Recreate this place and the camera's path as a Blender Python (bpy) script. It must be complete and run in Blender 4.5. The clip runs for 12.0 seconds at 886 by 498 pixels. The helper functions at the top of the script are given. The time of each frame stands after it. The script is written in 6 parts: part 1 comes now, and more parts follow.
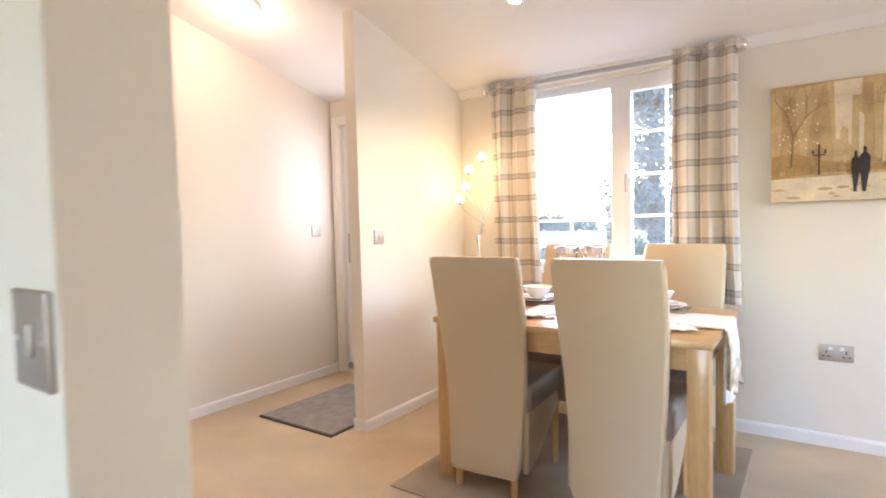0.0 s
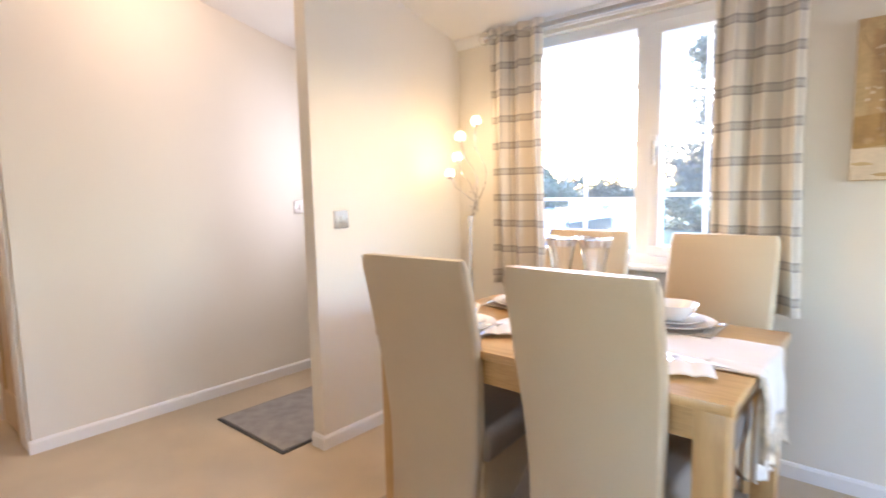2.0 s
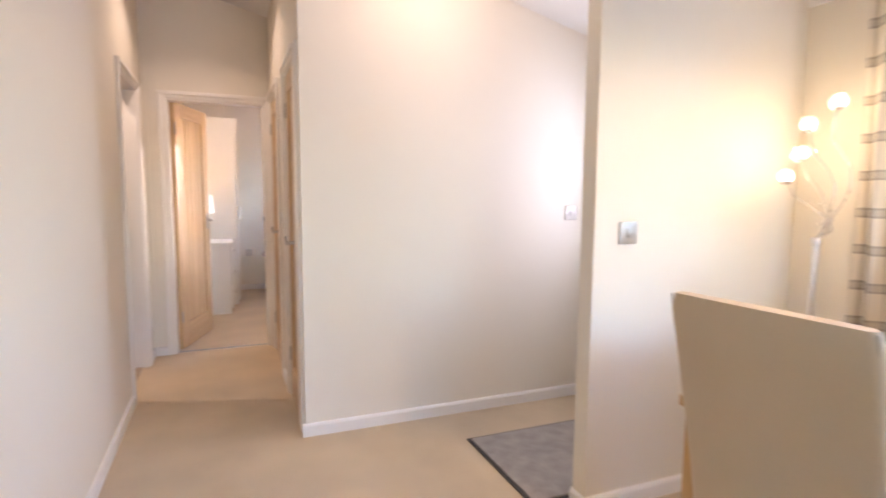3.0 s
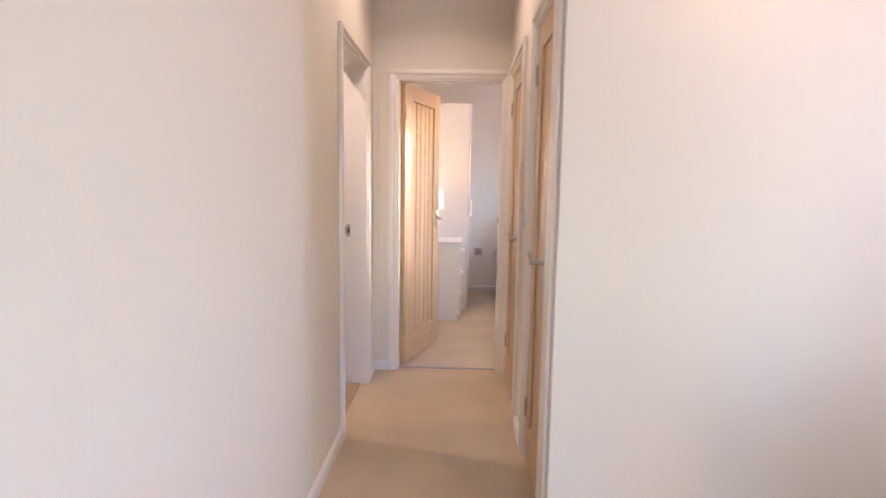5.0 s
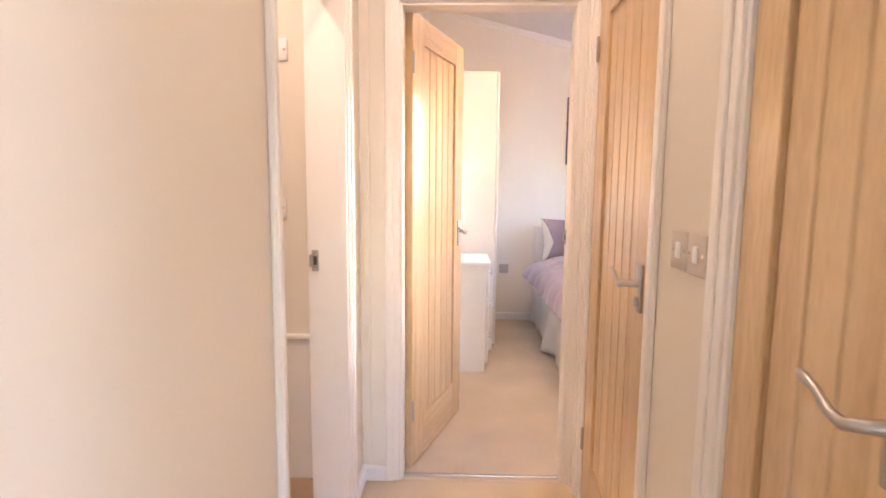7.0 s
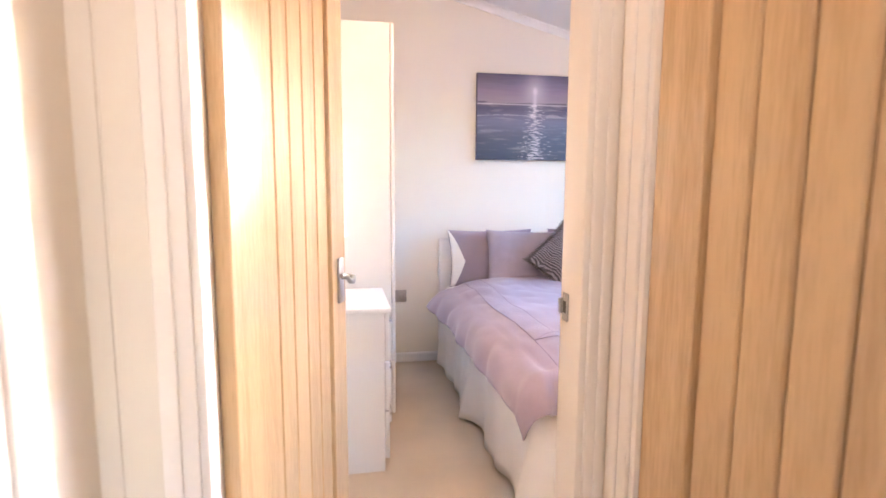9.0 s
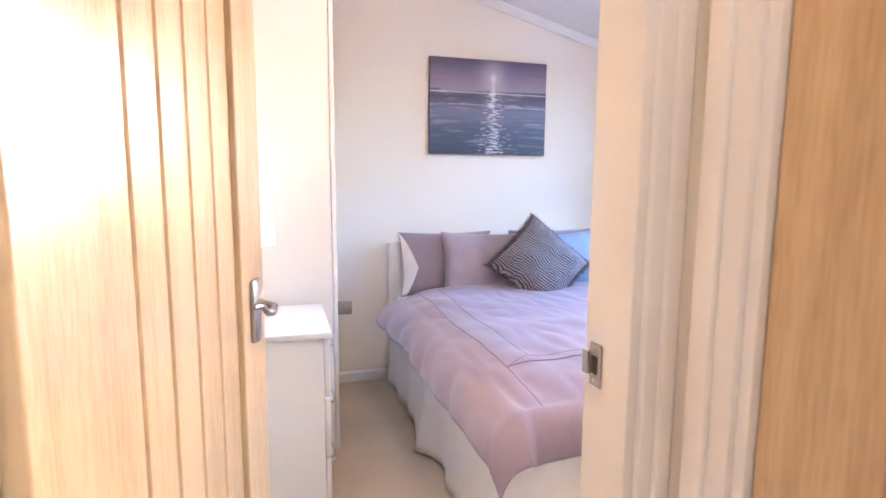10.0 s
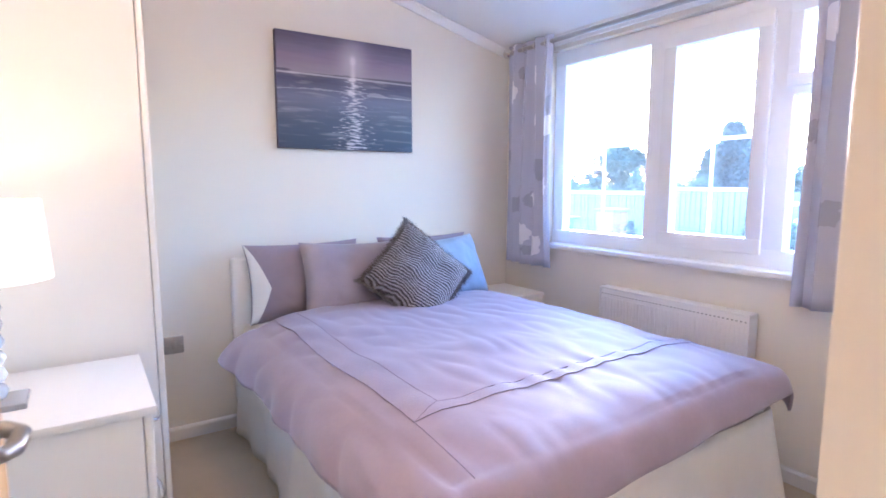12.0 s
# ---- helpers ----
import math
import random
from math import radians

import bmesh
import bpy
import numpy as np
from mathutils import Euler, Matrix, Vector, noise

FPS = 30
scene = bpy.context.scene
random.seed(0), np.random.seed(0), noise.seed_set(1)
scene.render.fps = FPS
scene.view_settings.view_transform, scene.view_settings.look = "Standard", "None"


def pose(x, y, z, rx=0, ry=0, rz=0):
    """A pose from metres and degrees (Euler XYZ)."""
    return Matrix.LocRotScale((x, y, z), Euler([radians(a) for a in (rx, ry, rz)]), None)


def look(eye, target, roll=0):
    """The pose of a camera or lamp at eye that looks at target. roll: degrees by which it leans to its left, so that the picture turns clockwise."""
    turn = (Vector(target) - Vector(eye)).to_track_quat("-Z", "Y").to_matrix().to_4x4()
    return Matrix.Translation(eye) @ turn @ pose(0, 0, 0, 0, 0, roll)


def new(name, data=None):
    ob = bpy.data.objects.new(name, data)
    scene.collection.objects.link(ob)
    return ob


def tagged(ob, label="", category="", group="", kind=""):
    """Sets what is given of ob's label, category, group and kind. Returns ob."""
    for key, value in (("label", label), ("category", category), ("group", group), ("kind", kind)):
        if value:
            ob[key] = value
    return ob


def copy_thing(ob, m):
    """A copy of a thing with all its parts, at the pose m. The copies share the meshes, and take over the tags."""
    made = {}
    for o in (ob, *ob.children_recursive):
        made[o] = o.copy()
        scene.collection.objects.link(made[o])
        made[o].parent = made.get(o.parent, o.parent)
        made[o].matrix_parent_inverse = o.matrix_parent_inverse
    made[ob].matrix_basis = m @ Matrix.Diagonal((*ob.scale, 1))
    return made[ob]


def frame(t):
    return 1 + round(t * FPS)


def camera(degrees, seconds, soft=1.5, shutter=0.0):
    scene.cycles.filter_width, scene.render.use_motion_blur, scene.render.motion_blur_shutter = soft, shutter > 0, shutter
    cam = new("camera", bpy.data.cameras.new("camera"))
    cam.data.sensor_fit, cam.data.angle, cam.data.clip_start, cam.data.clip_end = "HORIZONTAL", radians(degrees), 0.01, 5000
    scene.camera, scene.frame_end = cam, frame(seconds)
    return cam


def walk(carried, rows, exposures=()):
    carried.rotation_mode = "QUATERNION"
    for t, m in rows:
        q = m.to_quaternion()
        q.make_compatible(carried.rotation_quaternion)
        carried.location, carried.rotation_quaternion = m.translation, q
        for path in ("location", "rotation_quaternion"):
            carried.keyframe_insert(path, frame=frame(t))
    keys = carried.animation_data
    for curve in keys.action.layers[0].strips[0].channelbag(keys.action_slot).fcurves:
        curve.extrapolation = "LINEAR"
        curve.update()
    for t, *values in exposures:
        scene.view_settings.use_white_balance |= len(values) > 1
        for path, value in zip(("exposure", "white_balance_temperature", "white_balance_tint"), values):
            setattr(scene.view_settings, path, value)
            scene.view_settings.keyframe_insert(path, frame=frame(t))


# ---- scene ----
import itertools

cam = camera(78.9, 12.0, soft=1.6, shutter=0.4)
PATH = [
    (0, (0.608, 1.512, 1.206), (-0.526, 3.158, 1.11), -1.4),
    (0.5, (0.695, 1.708, 1.221), (-0.377, 3.389, 1.064), -1.4),
    (1, (0.789, 1.905, 1.237), (-0.262, 3.597, 1.049), -1.5),
    (1.5, (0.775, 2.068, 1.235), (-0.323, 3.727, 1.038), -1.5),
    (2, (0.599, 2.25, 1.268), (-0.702, 3.754, 1.05), -1.2),
    (2.5, (0.41, 2.312, 1.268), (-1.162, 3.532, 1.072), -0.5),
    (3, (0.153, 2.478, 1.282), (-1.691, 3.226, 1.077), 0.4),
    (3.5, (-0.008, 2.532, 1.292), (-1.934, 3.025, 1.077), 0.7),
    (5.5, (-1.213, 2.459, 1.301), (-3.193, 2.322, 1.057), 0.7),
    (6, (-1.57, 2.371, 1.292), (-3.549, 2.22, 1.048), 0.6),
    (6.5, (-1.925, 2.352, 1.279), (-3.906, 2.22, 1.042), 0.7),
    (7, (-2.299, 2.332, 1.277), (-4.284, 2.276, 1.038), 0.5),
    (9, (-3.557, 2.327, 1.313), (-5.504, 2.712, 1.063), 0.3),
    (9.5, (-3.793, 2.375, 1.304), (-5.717, 2.863, 1.058), 0.3),
    (10, (-3.968, 2.391, 1.299), (-5.867, 2.965, 1.045), 0.4),
    (10.5, (-4.124, 2.349, 1.293), (-5.985, 3.04, 1.045), 0.4),
    (11, (-4.254, 2.341, 1.295), (-6.034, 3.218, 1.049), 0.3),
    (11.5, (-4.363, 2.377, 1.278), (-6.072, 3.39, 1.043), -0.1),
    (12, (-4.468, 2.441, 1.283), (-6.12, 3.541, 1.04), -0.0),
]
EXPOSURE = [(0.0, 5.75, 6850, 31), (1.5, 5.62, 6700, 30), (2.5, 5.58, 6300, 29), (3.0, 5.65, 6200, 31), (3.5, 5.7, 6050, 32), (5.5, 5.7, 5950, 33), (6.0, 5.8, 6050, 33), (6.5, 6.05, 6150, 33), (7.0, 6.25, 6350, 33), (9.0, 6.3, 5950, 31), (10.5, 6.1, 5450, 28), (12.0, 6.0, 5300, 27)]
walk(cam, [(t, look(eye, target, roll)) for t, eye, target, roll in PATH], EXPOSURE)

# ---- world, sun and large lights ----
SUN_AZ, SUN_EL = radians(38.0), radians(5.8)   # west of the window wall's outward normal, and height
sun_way = Vector((-math.sin(SUN_AZ) * math.cos(SUN_EL), math.cos(SUN_AZ) * math.cos(SUN_EL), math.sin(SUN_EL)))
world = bpy.data.worlds.new("sky")
scene.world = world
world.use_nodes = True
wn = world.node_tree.nodes
sky = wn.new("ShaderNodeTexSky")
sky.sky_type, sky.sun_disc = "NISHITA", False
sky.sun_elevation, sky.sun_rotation = SUN_EL, -SUN_AZ
sky.air_density, sky.dust_density, sky.ozone_density = 1.0, 0.6, 3.2
wn["Background"].inputs["Strength"].default_value = 0.15
world.node_tree.links.new(sky.outputs["Color"], wn["Background"].inputs["Color"])


def lamp(name, kind, place, watts, colour, target=None, **more):
    data = bpy.data.lights.new(name, kind)
    data.energy, data.color = watts, colour
    for key, value in more.items():
        if key == "radius":
            data.shadow_soft_size = value
        if key == "angle":
            data.angle = value
        if key == "spot":
            data.spot_size, data.spot_blend = value, 0.7
        if key == "rect":
            data.shape, data.size, data.size_y = "RECTANGLE", value[0], value[1]
    ob = new(name, data)
    ob.matrix_world = look(place, target) if target else Matrix.Translation(place)
    return ob


SUN_POWER = 0.055
lamp("sun", "SUN", sun_way * 30, SUN_POWER, (1.0, 0.90, 0.78), target=(0, 0, 0), angle=radians(1.5))
WARM = (1.0, 0.72, 0.44)
DAY = (0.80, 0.90, 1.0)
LAMP_W = dict(bulb=0.015, dome=0.15, spot=1.15, hall=0.52, bath=1.5, table=0.036, bedroom=0.40, living=0.9, south=0.3, door=0.25)
# Stands in for an unseen east window, assumed from cool hall walls.
lamp("living_room_fill", "AREA", (3.93, 3.8, 1.45), LAMP_W["living"], (0.88, 0.93, 1.0), target=(0, 3.6, 1.35), rect=(1.8, 1.1))
# Added fill with no source seen; brightens chair backs and window wall.
lamp("living_room_fill", "AREA", (0.3, -1.70, 1.45), LAMP_W["south"], (1.0, 0.91, 0.80), target=(0.3, 2.0, 1.2), rect=(1.4, 1.1))


lamp("entrance_door_daylight", "AREA", (-2.15, 4.80, 1.435), LAMP_W["door"], DAY, target=(-2.15, 2.0, 1.435), rect=(0.5, 0.8))


# ---- materials ----
def surface(name, colour, rough=0.6, vary=0.06, scale=3.0, grain=80.0, bump=0.1, depth=0.002, metal=0.0, spec=0.5, coat=0.0, tint=None, sheen=0.0):
    """Paint, plaster, cloth: a colour that varies at two scales, with fine relief."""
    m = bpy.data.materials.new(name)
    m.use_nodes = True
    n, l = m.node_tree.nodes, m.node_tree.links
    p = n["Principled BSDF"]
    c = n.new("ShaderNodeTexCoord")
    a, b = n.new("ShaderNodeTexNoise"), n.new("ShaderNodeTexNoise")
    a.inputs["Scale"].default_value, a.inputs["Detail"].default_value = scale, 5
    b.inputs["Scale"].default_value, b.inputs["Detail"].default_value = grain, 3
    l.new(c.outputs["Object"], a.inputs["Vector"])
    l.new(c.outputs["Object"], b.inputs["Vector"])
    mixer = n.new("ShaderNodeMath")
    mixer.operation = "MULTIPLY_ADD"
    l.new(b.outputs["Fac"], mixer.inputs[0])
    mixer.inputs[1].default_value = 0.4
    l.new(a.outputs["Fac"], mixer.inputs[2])
    ramp = n.new("ShaderNodeValToRGB")
    e = ramp.color_ramp.elements
    lo = tint or tuple(v * (1 - vary * 2) for v in colour)
    e[0].position, e[0].color = 0.4, (*lo, 1)
    e[1].position, e[1].color = 1.0, (*[min(1, v * (1 + vary)) for v in colour], 1)
    l.new(mixer.outputs[0], ramp.inputs["Fac"])
    l.new(ramp.outputs["Color"], p.inputs["Base Color"])
    p.inputs["Roughness"].default_value, p.inputs["Metallic"].default_value = rough, metal
    p.inputs["Specular IOR Level"].default_value, p.inputs["Coat Weight"].default_value = spec, coat
    p.inputs["Sheen Weight"].default_value = sheen
    if bump:
        k = n.new("ShaderNodeBump")
        k.inputs["Strength"].default_value, k.inputs["Distance"].default_value = bump, depth
        l.new(b.outputs["Fac"], k.inputs["Height"])
        l.new(k.outputs["Normal"], p.inputs["Normal"])
    return m


def wood(name, light, dark, along="Z", rough=0.32, coat=0.55, size=1.0):
    """Oak with long grain along one axis, pores and broad figure."""
    m = bpy.data.materials.new(name)
    m.use_nodes = True
    n, l = m.node_tree.nodes, m.node_tree.links
    p = n["Principled BSDF"]
    c, mp, info = n.new("ShaderNodeTexCoord"), n.new("ShaderNodeMapping"), n.new("ShaderNodeObjectInfo")
    mp.inputs["Scale"].default_value = {"X": (0.9, 14, 14), "Y": (14, 0.9, 14), "Z": (14, 14, 0.9)}[along]
    l.new(c.outputs["Object"], mp.inputs["Vector"])
    add = n.new("ShaderNodeVectorMath")
    l.new(mp.outputs["Vector"], add.inputs[0])
    scale = n.new("ShaderNodeVectorMath")
    scale.operation = "SCALE"
    scale.inputs[0].default_value = (7, 5, 3)
    l.new(info.outputs["Random"], scale.inputs["Scale"])
    l.new(scale.outputs["Vector"], add.inputs[1])
    a, b = n.new("ShaderNodeTexNoise"), n.new("ShaderNodeTexNoise")
    a.inputs["Scale"].default_value, a.inputs["Detail"].default_value, a.inputs["Distortion"].default_value = 0.8 * size, 6, 1.2
    b.inputs["Scale"].default_value, b.inputs["Detail"].default_value = 22 * size, 6
    l.new(add.outputs["Vector"], a.inputs["Vector"])
    l.new(add.outputs["Vector"], b.inputs["Vector"])
    mx = n.new("ShaderNodeMath")
    mx.operation = "MULTIPLY_ADD"
    l.new(b.outputs["Fac"], mx.inputs[0])
    mx.inputs[1].default_value = 0.75
    l.new(a.outputs["Fac"], mx.inputs[2])
    ramp = n.new("ShaderNodeValToRGB")
    e = ramp.color_ramp.elements
    e[0].position, e[0].color = 0.60, (*dark, 1)
    e[1].position, e[1].color = 1.0, (*light, 1)
    l.new(mx.outputs[0], ramp.inputs["Fac"])
    l.new(ramp.outputs["Color"], p.inputs["Base Color"])
    p.inputs["Roughness"].default_value, p.inputs["Coat Weight"].default_value, p.inputs["Coat Roughness"].default_value = rough, coat, 0.18
    k = n.new("ShaderNodeBump")
    k.inputs["Strength"].default_value, k.inputs["Distance"].default_value = 0.15, 0.001
    l.new(b.outputs["Fac"], k.inputs["Height"])
    l.new(k.outputs["Normal"], p.inputs["Normal"])
    return m


def glow(name, colour, strength):
    m = bpy.data.materials.new(name)
    m.use_nodes = True
    p = m.node_tree.nodes["Principled BSDF"]
    p.inputs["Base Color"].default_value = (*colour, 1)
    p.inputs["Emission Color"].default_value, p.inputs["Emission Strength"].default_value = (*colour, 1), strength
    return m


def clear(name, rough=0.0, tint=(1, 1, 1), ior=1.45):
    m = bpy.data.materials.new(name)
    m.use_nodes = True
    p = m.node_tree.nodes["Principled BSDF"]
    p.inputs["Base Color"].default_value = (*tint, 1)
    p.inputs["Transmission Weight"].default_value, p.inputs["Roughness"].default_value, p.inputs["IOR"].default_value = 1.0, rough, ior
    return m


def crystal():
    """Cut glass that holds a milky brightness."""
    m = clear("cut_glass", 0.06, (0.96, 0.97, 1.0))
    m.node_tree.nodes["Principled BSDF"].inputs["Transmission Weight"].default_value = 0.6
    return m


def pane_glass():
    """Thin window glass: clear, with a faint mirror image and a pale translucent veil."""
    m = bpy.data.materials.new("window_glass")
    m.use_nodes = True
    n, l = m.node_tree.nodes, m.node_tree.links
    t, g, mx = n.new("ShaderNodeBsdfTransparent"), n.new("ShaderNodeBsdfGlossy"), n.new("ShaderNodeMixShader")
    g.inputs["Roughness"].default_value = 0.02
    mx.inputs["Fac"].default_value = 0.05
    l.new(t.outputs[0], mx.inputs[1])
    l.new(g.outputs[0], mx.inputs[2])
    # Translucent white mixed into the glass imitates the glare over the view.
    veil, mx2 = n.new("ShaderNodeBsdfTranslucent"), n.new("ShaderNodeMixShader")
    veil.inputs["Color"].default_value = (0.85, 0.85, 0.85, 1)
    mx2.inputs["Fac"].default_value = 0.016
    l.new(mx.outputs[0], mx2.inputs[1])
    l.new(veil.outputs[0], mx2.inputs[2])
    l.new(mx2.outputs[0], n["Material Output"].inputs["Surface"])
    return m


def math_node(n, l, op, a, b=0.0, c=0.0):
    k = n.new("ShaderNodeMath")
    k.operation = op
    for i, v in enumerate((a, b, c)):
        if isinstance(v, (int, float)):
            k.inputs[i].default_value = v
        else:
            l.new(v, k.inputs[i])
    return k.outputs[0]


def plaid():
    """Cream tartan curtain cloth, brown-grey double bands and fine warp stripes; the cloth lies in its UV map, in metres."""
    m = bpy.data.materials.new("plaid_cloth")
    m.use_nodes = True
    n, l = m.node_tree.nodes, m.node_tree.links
    p = n["Principled BSDF"]
    uv, sep = n.new("ShaderNodeTexCoord"), n.new("ShaderNodeSeparateXYZ")
    l.new(uv.outputs["UV"], sep.inputs[0])

    def band(src, period, start, width):
        f = math_node(n, l, "FRACT", math_node(n, l, "MULTIPLY", src, 1 / period))
        return math_node(n, l, "MULTIPLY", math_node(n, l, "GREATER_THAN", f, start), math_node(n, l, "LESS_THAN", f, start + width))
    u, v = sep.outputs[0], sep.outputs[1]
    weft = band(v, 0.145, 0.30, 0.27)
    edge = math_node(n, l, "ADD", band(v, 0.145, 0.30, 0.06), band(v, 0.145, 0.51, 0.06))
    warp = math_node(n, l, "ADD", band(u, 0.15, 0.1, 0.22), math_node(n, l, "ADD", band(u, 0.15, 0.5, 0.05), band(u, 0.15, 0.62, 0.05)))
    amount = math_node(n, l, "ADD", math_node(n, l, "MULTIPLY", weft, 0.38), math_node(n, l, "ADD", math_node(n, l, "MULTIPLY", edge, 0.2), math_node(n, l, "MULTIPLY", warp, 0.28)))
    weave = n.new("ShaderNodeTexNoise")
    weave.inputs["Scale"].default_value, weave.inputs["Detail"].default_value = 260, 2
    l.new(uv.outputs["UV"], weave.inputs["Vector"])
    amount = math_node(n, l, "ADD", amount, math_node(n, l, "MULTIPLY_ADD", weave.outputs["Fac"], 0.25, -0.12))
    ramp = n.new("ShaderNodeValToRGB")
    e = ramp.color_ramp.elements
    e[0].position, e[0].color = 0.0, (0.74, 0.68, 0.58, 1)
    e[1].position, e[1].color = 0.9, (0.27, 0.24, 0.215, 1)
    l.new(amount, ramp.inputs["Fac"])
    l.new(ramp.outputs["Color"], p.inputs["Base Color"])
    p.inputs["Roughness"].default_value, p.inputs["Sheen Weight"].default_value = 0.85, 0.2
    k = n.new("ShaderNodeBump")
    k.inputs["Strength"].default_value, k.inputs["Distance"].default_value = 0.3, 0.001
    l.new(weave.outputs["Fac"], k.inputs["Height"])
    l.new(k.outputs["Normal"], p.inputs["Normal"])
    return m


def floral():
    """Lavender-grey curtain cloth with pale and dark flower heads."""
    m = bpy.data.materials.new("floral_cloth")
    m.use_nodes = True
    n, l = m.node_tree.nodes, m.node_tree.links
    p = n["Principled BSDF"]
    uv = n.new("ShaderNodeTexCoord")
    wob, addv = n.new("ShaderNodeTexNoise"), n.new("ShaderNodeVectorMath")
    wob.inputs["Scale"].default_value = 22
    l.new(uv.outputs["UV"], wob.inputs["Vector"])
    sc = n.new("ShaderNodeVectorMath")
    sc.operation = "SCALE"
    sc.inputs["Scale"].default_value = 0.05
    l.new(wob.outputs["Color"], sc.inputs[0])
    l.new(uv.outputs["UV"], addv.inputs[0])
    l.new(sc.outputs["Vector"], addv.inputs[1])
    vor = n.new("ShaderNodeTexVoronoi")
    vor.inputs["Scale"].default_value = 5.2
    l.new(addv.outputs["Vector"], vor.inputs["Vector"])
    inside = math_node(n, l, "LESS_THAN", vor.outputs["Distance"], 0.38)
    bw = n.new("ShaderNodeSeparateColor")
    l.new(vor.outputs["Color"], bw.inputs[0])
    pale = math_node(n, l, "MULTIPLY", inside, math_node(n, l, "GREATER_THAN", bw.outputs[0], 0.55))
    dark = math_node(n, l, "MULTIPLY", inside, math_node(n, l, "LESS_THAN", bw.outputs[0], 0.35))
    fac = math_node(n, l, "ADD", 0.5, math_node(n, l, "SUBTRACT", math_node(n, l, "MULTIPLY", pale, 0.45), math_node(n, l, "MULTIPLY", dark, 0.4)))
    ramp = n.new("ShaderNodeValToRGB")
    e = ramp.color_ramp.elements
    e[0].position, e[0].color = 0.0, (0.34, 0.345, 0.42, 1)
    e[1].position, e[1].color = 1.0, (0.86, 0.85, 0.88, 1)
    mid = ramp.color_ramp.elements.new(0.5)
    mid.color = (0.50, 0.51, 0.60, 1)
    l.new(fac, ramp.inputs["Fac"])
    l.new(ramp.outputs["Color"], p.inputs["Base Color"])
    p.inputs["Roughness"].default_value, p.inputs["Sheen Weight"].default_value = 0.7, 0.2
    return m


def seascape():
    """Violet evening sky over a wet beach with the low sun's glitter; the canvas spans 0 to 1 in its UV map."""
    m = bpy.data.materials.new("seascape_print")
    m.use_nodes = True
    n, l = m.node_tree.nodes, m.node_tree.links
    p = n["Principled BSDF"]
    uv, sep = n.new("ShaderNodeTexCoord"), n.new("ShaderNodeSeparateXYZ")
    l.new(uv.outputs["UV"], sep.inputs[0])
    u, v = sep.outputs[0], sep.outputs[1]
    ramp = n.new("ShaderNodeValToRGB")
    e = ramp.color_ramp.elements
    e[0].position, e[0].color = 0.0, (0.035, 0.05, 0.085, 1)
    e[1].position, e[1].color = 1.0, (0.10, 0.085, 0.14, 1)
    for pos, col in ((0.25, (0.07, 0.09, 0.14)), (0.45, (0.16, 0.16, 0.24)), (0.60, (0.07, 0.07, 0.13)), (0.655, (0.12, 0.10, 0.15)), (0.672, (0.30, 0.25, 0.30)), (0.80, (0.24, 0.19, 0.27))):
        k = ramp.color_ramp.elements.new(pos)
        k.color = (*col, 1)
    st, mp = n.new("ShaderNodeTexNoise"), n.new("ShaderNodeMapping")
    mp.inputs["Scale"].default_value = (3.5, 24, 1)
    l.new(uv.outputs["UV"], mp.inputs["Vector"])
    l.new(mp.outputs["Vector"], st.inputs["Vector"])
    st.inputs["Scale"].default_value, st.inputs["Detail"].default_value, st.inputs["Distortion"].default_value = 1.0, 7, 0.6
    l.new(math_node(n, l, "MULTIPLY_ADD", math_node(n, l, "SUBTRACT", st.outputs["Fac"], 0.5), 0.14, v), ramp.inputs["Fac"])
    below = math_node(n, l, "LESS_THAN", v, 0.66)
    fine, mp2 = n.new("ShaderNodeTexNoise"), n.new("ShaderNodeMapping")
    mp2.inputs["Scale"].default_value = (17, 62, 1)
    l.new(uv.outputs["UV"], mp2.inputs["Vector"])
    l.new(mp2.outputs["Vector"], fine.inputs["Vector"])
    fine.inputs["Scale"].default_value, fine.inputs["Detail"].default_value = 1.0, 4
    off = math_node(n, l, "ABSOLUTE", math_node(n, l, "SUBTRACT", u, 0.53))
    col = math_node(n, l, "SUBTRACT", 1.0, math_node(n, l, "DIVIDE", off, math_node(n, l, "MULTIPLY_ADD", v, -0.16, 0.20)))
    spark = math_node(n, l, "MULTIPLY_ADD", col, 0.22, math_node(n, l, "SUBTRACT", fine.outputs["Fac"], 0.64))
    glit = math_node(n, l, "MINIMUM", math_node(n, l, "MAXIMUM", math_node(n, l, "MULTIPLY", spark, 5.0), 0.0), 0.85)
    broad = math_node(n, l, "MINIMUM", math_node(n, l, "MAXIMUM", math_node(n, l, "MULTIPLY", math_node(n, l, "SUBTRACT", st.outputs["Fac"], 0.54), 1.3), 0.0), 0.2)
    glit = math_node(n, l, "MULTIPLY", below, math_node(n, l, "MAXIMUM", glit, broad))
    dist = math_node(n, l, "ADD", math_node(n, l, "POWER", math_node(n, l, "MULTIPLY", off, 1.8), 2.0), math_node(n, l, "POWER", math_node(n, l, "SUBTRACT", v, 0.815), 2.0))
    sunny = math_node(n, l, "MULTIPLY", math_node(n, l, "EXPONENT", math_node(n, l, "MULTIPLY", dist, -700.0)), 0.5)
    halo = math_node(n, l, "MULTIPLY", math_node(n, l, "EXPONENT", math_node(n, l, "MULTIPLY", dist, -32.0)), 0.5)
    pillar_in = math_node(n, l, "MAXIMUM", math_node(n, l, "SUBTRACT", 0.6, math_node(n, l, "MULTIPLY", off, 22.0)), 0.0)
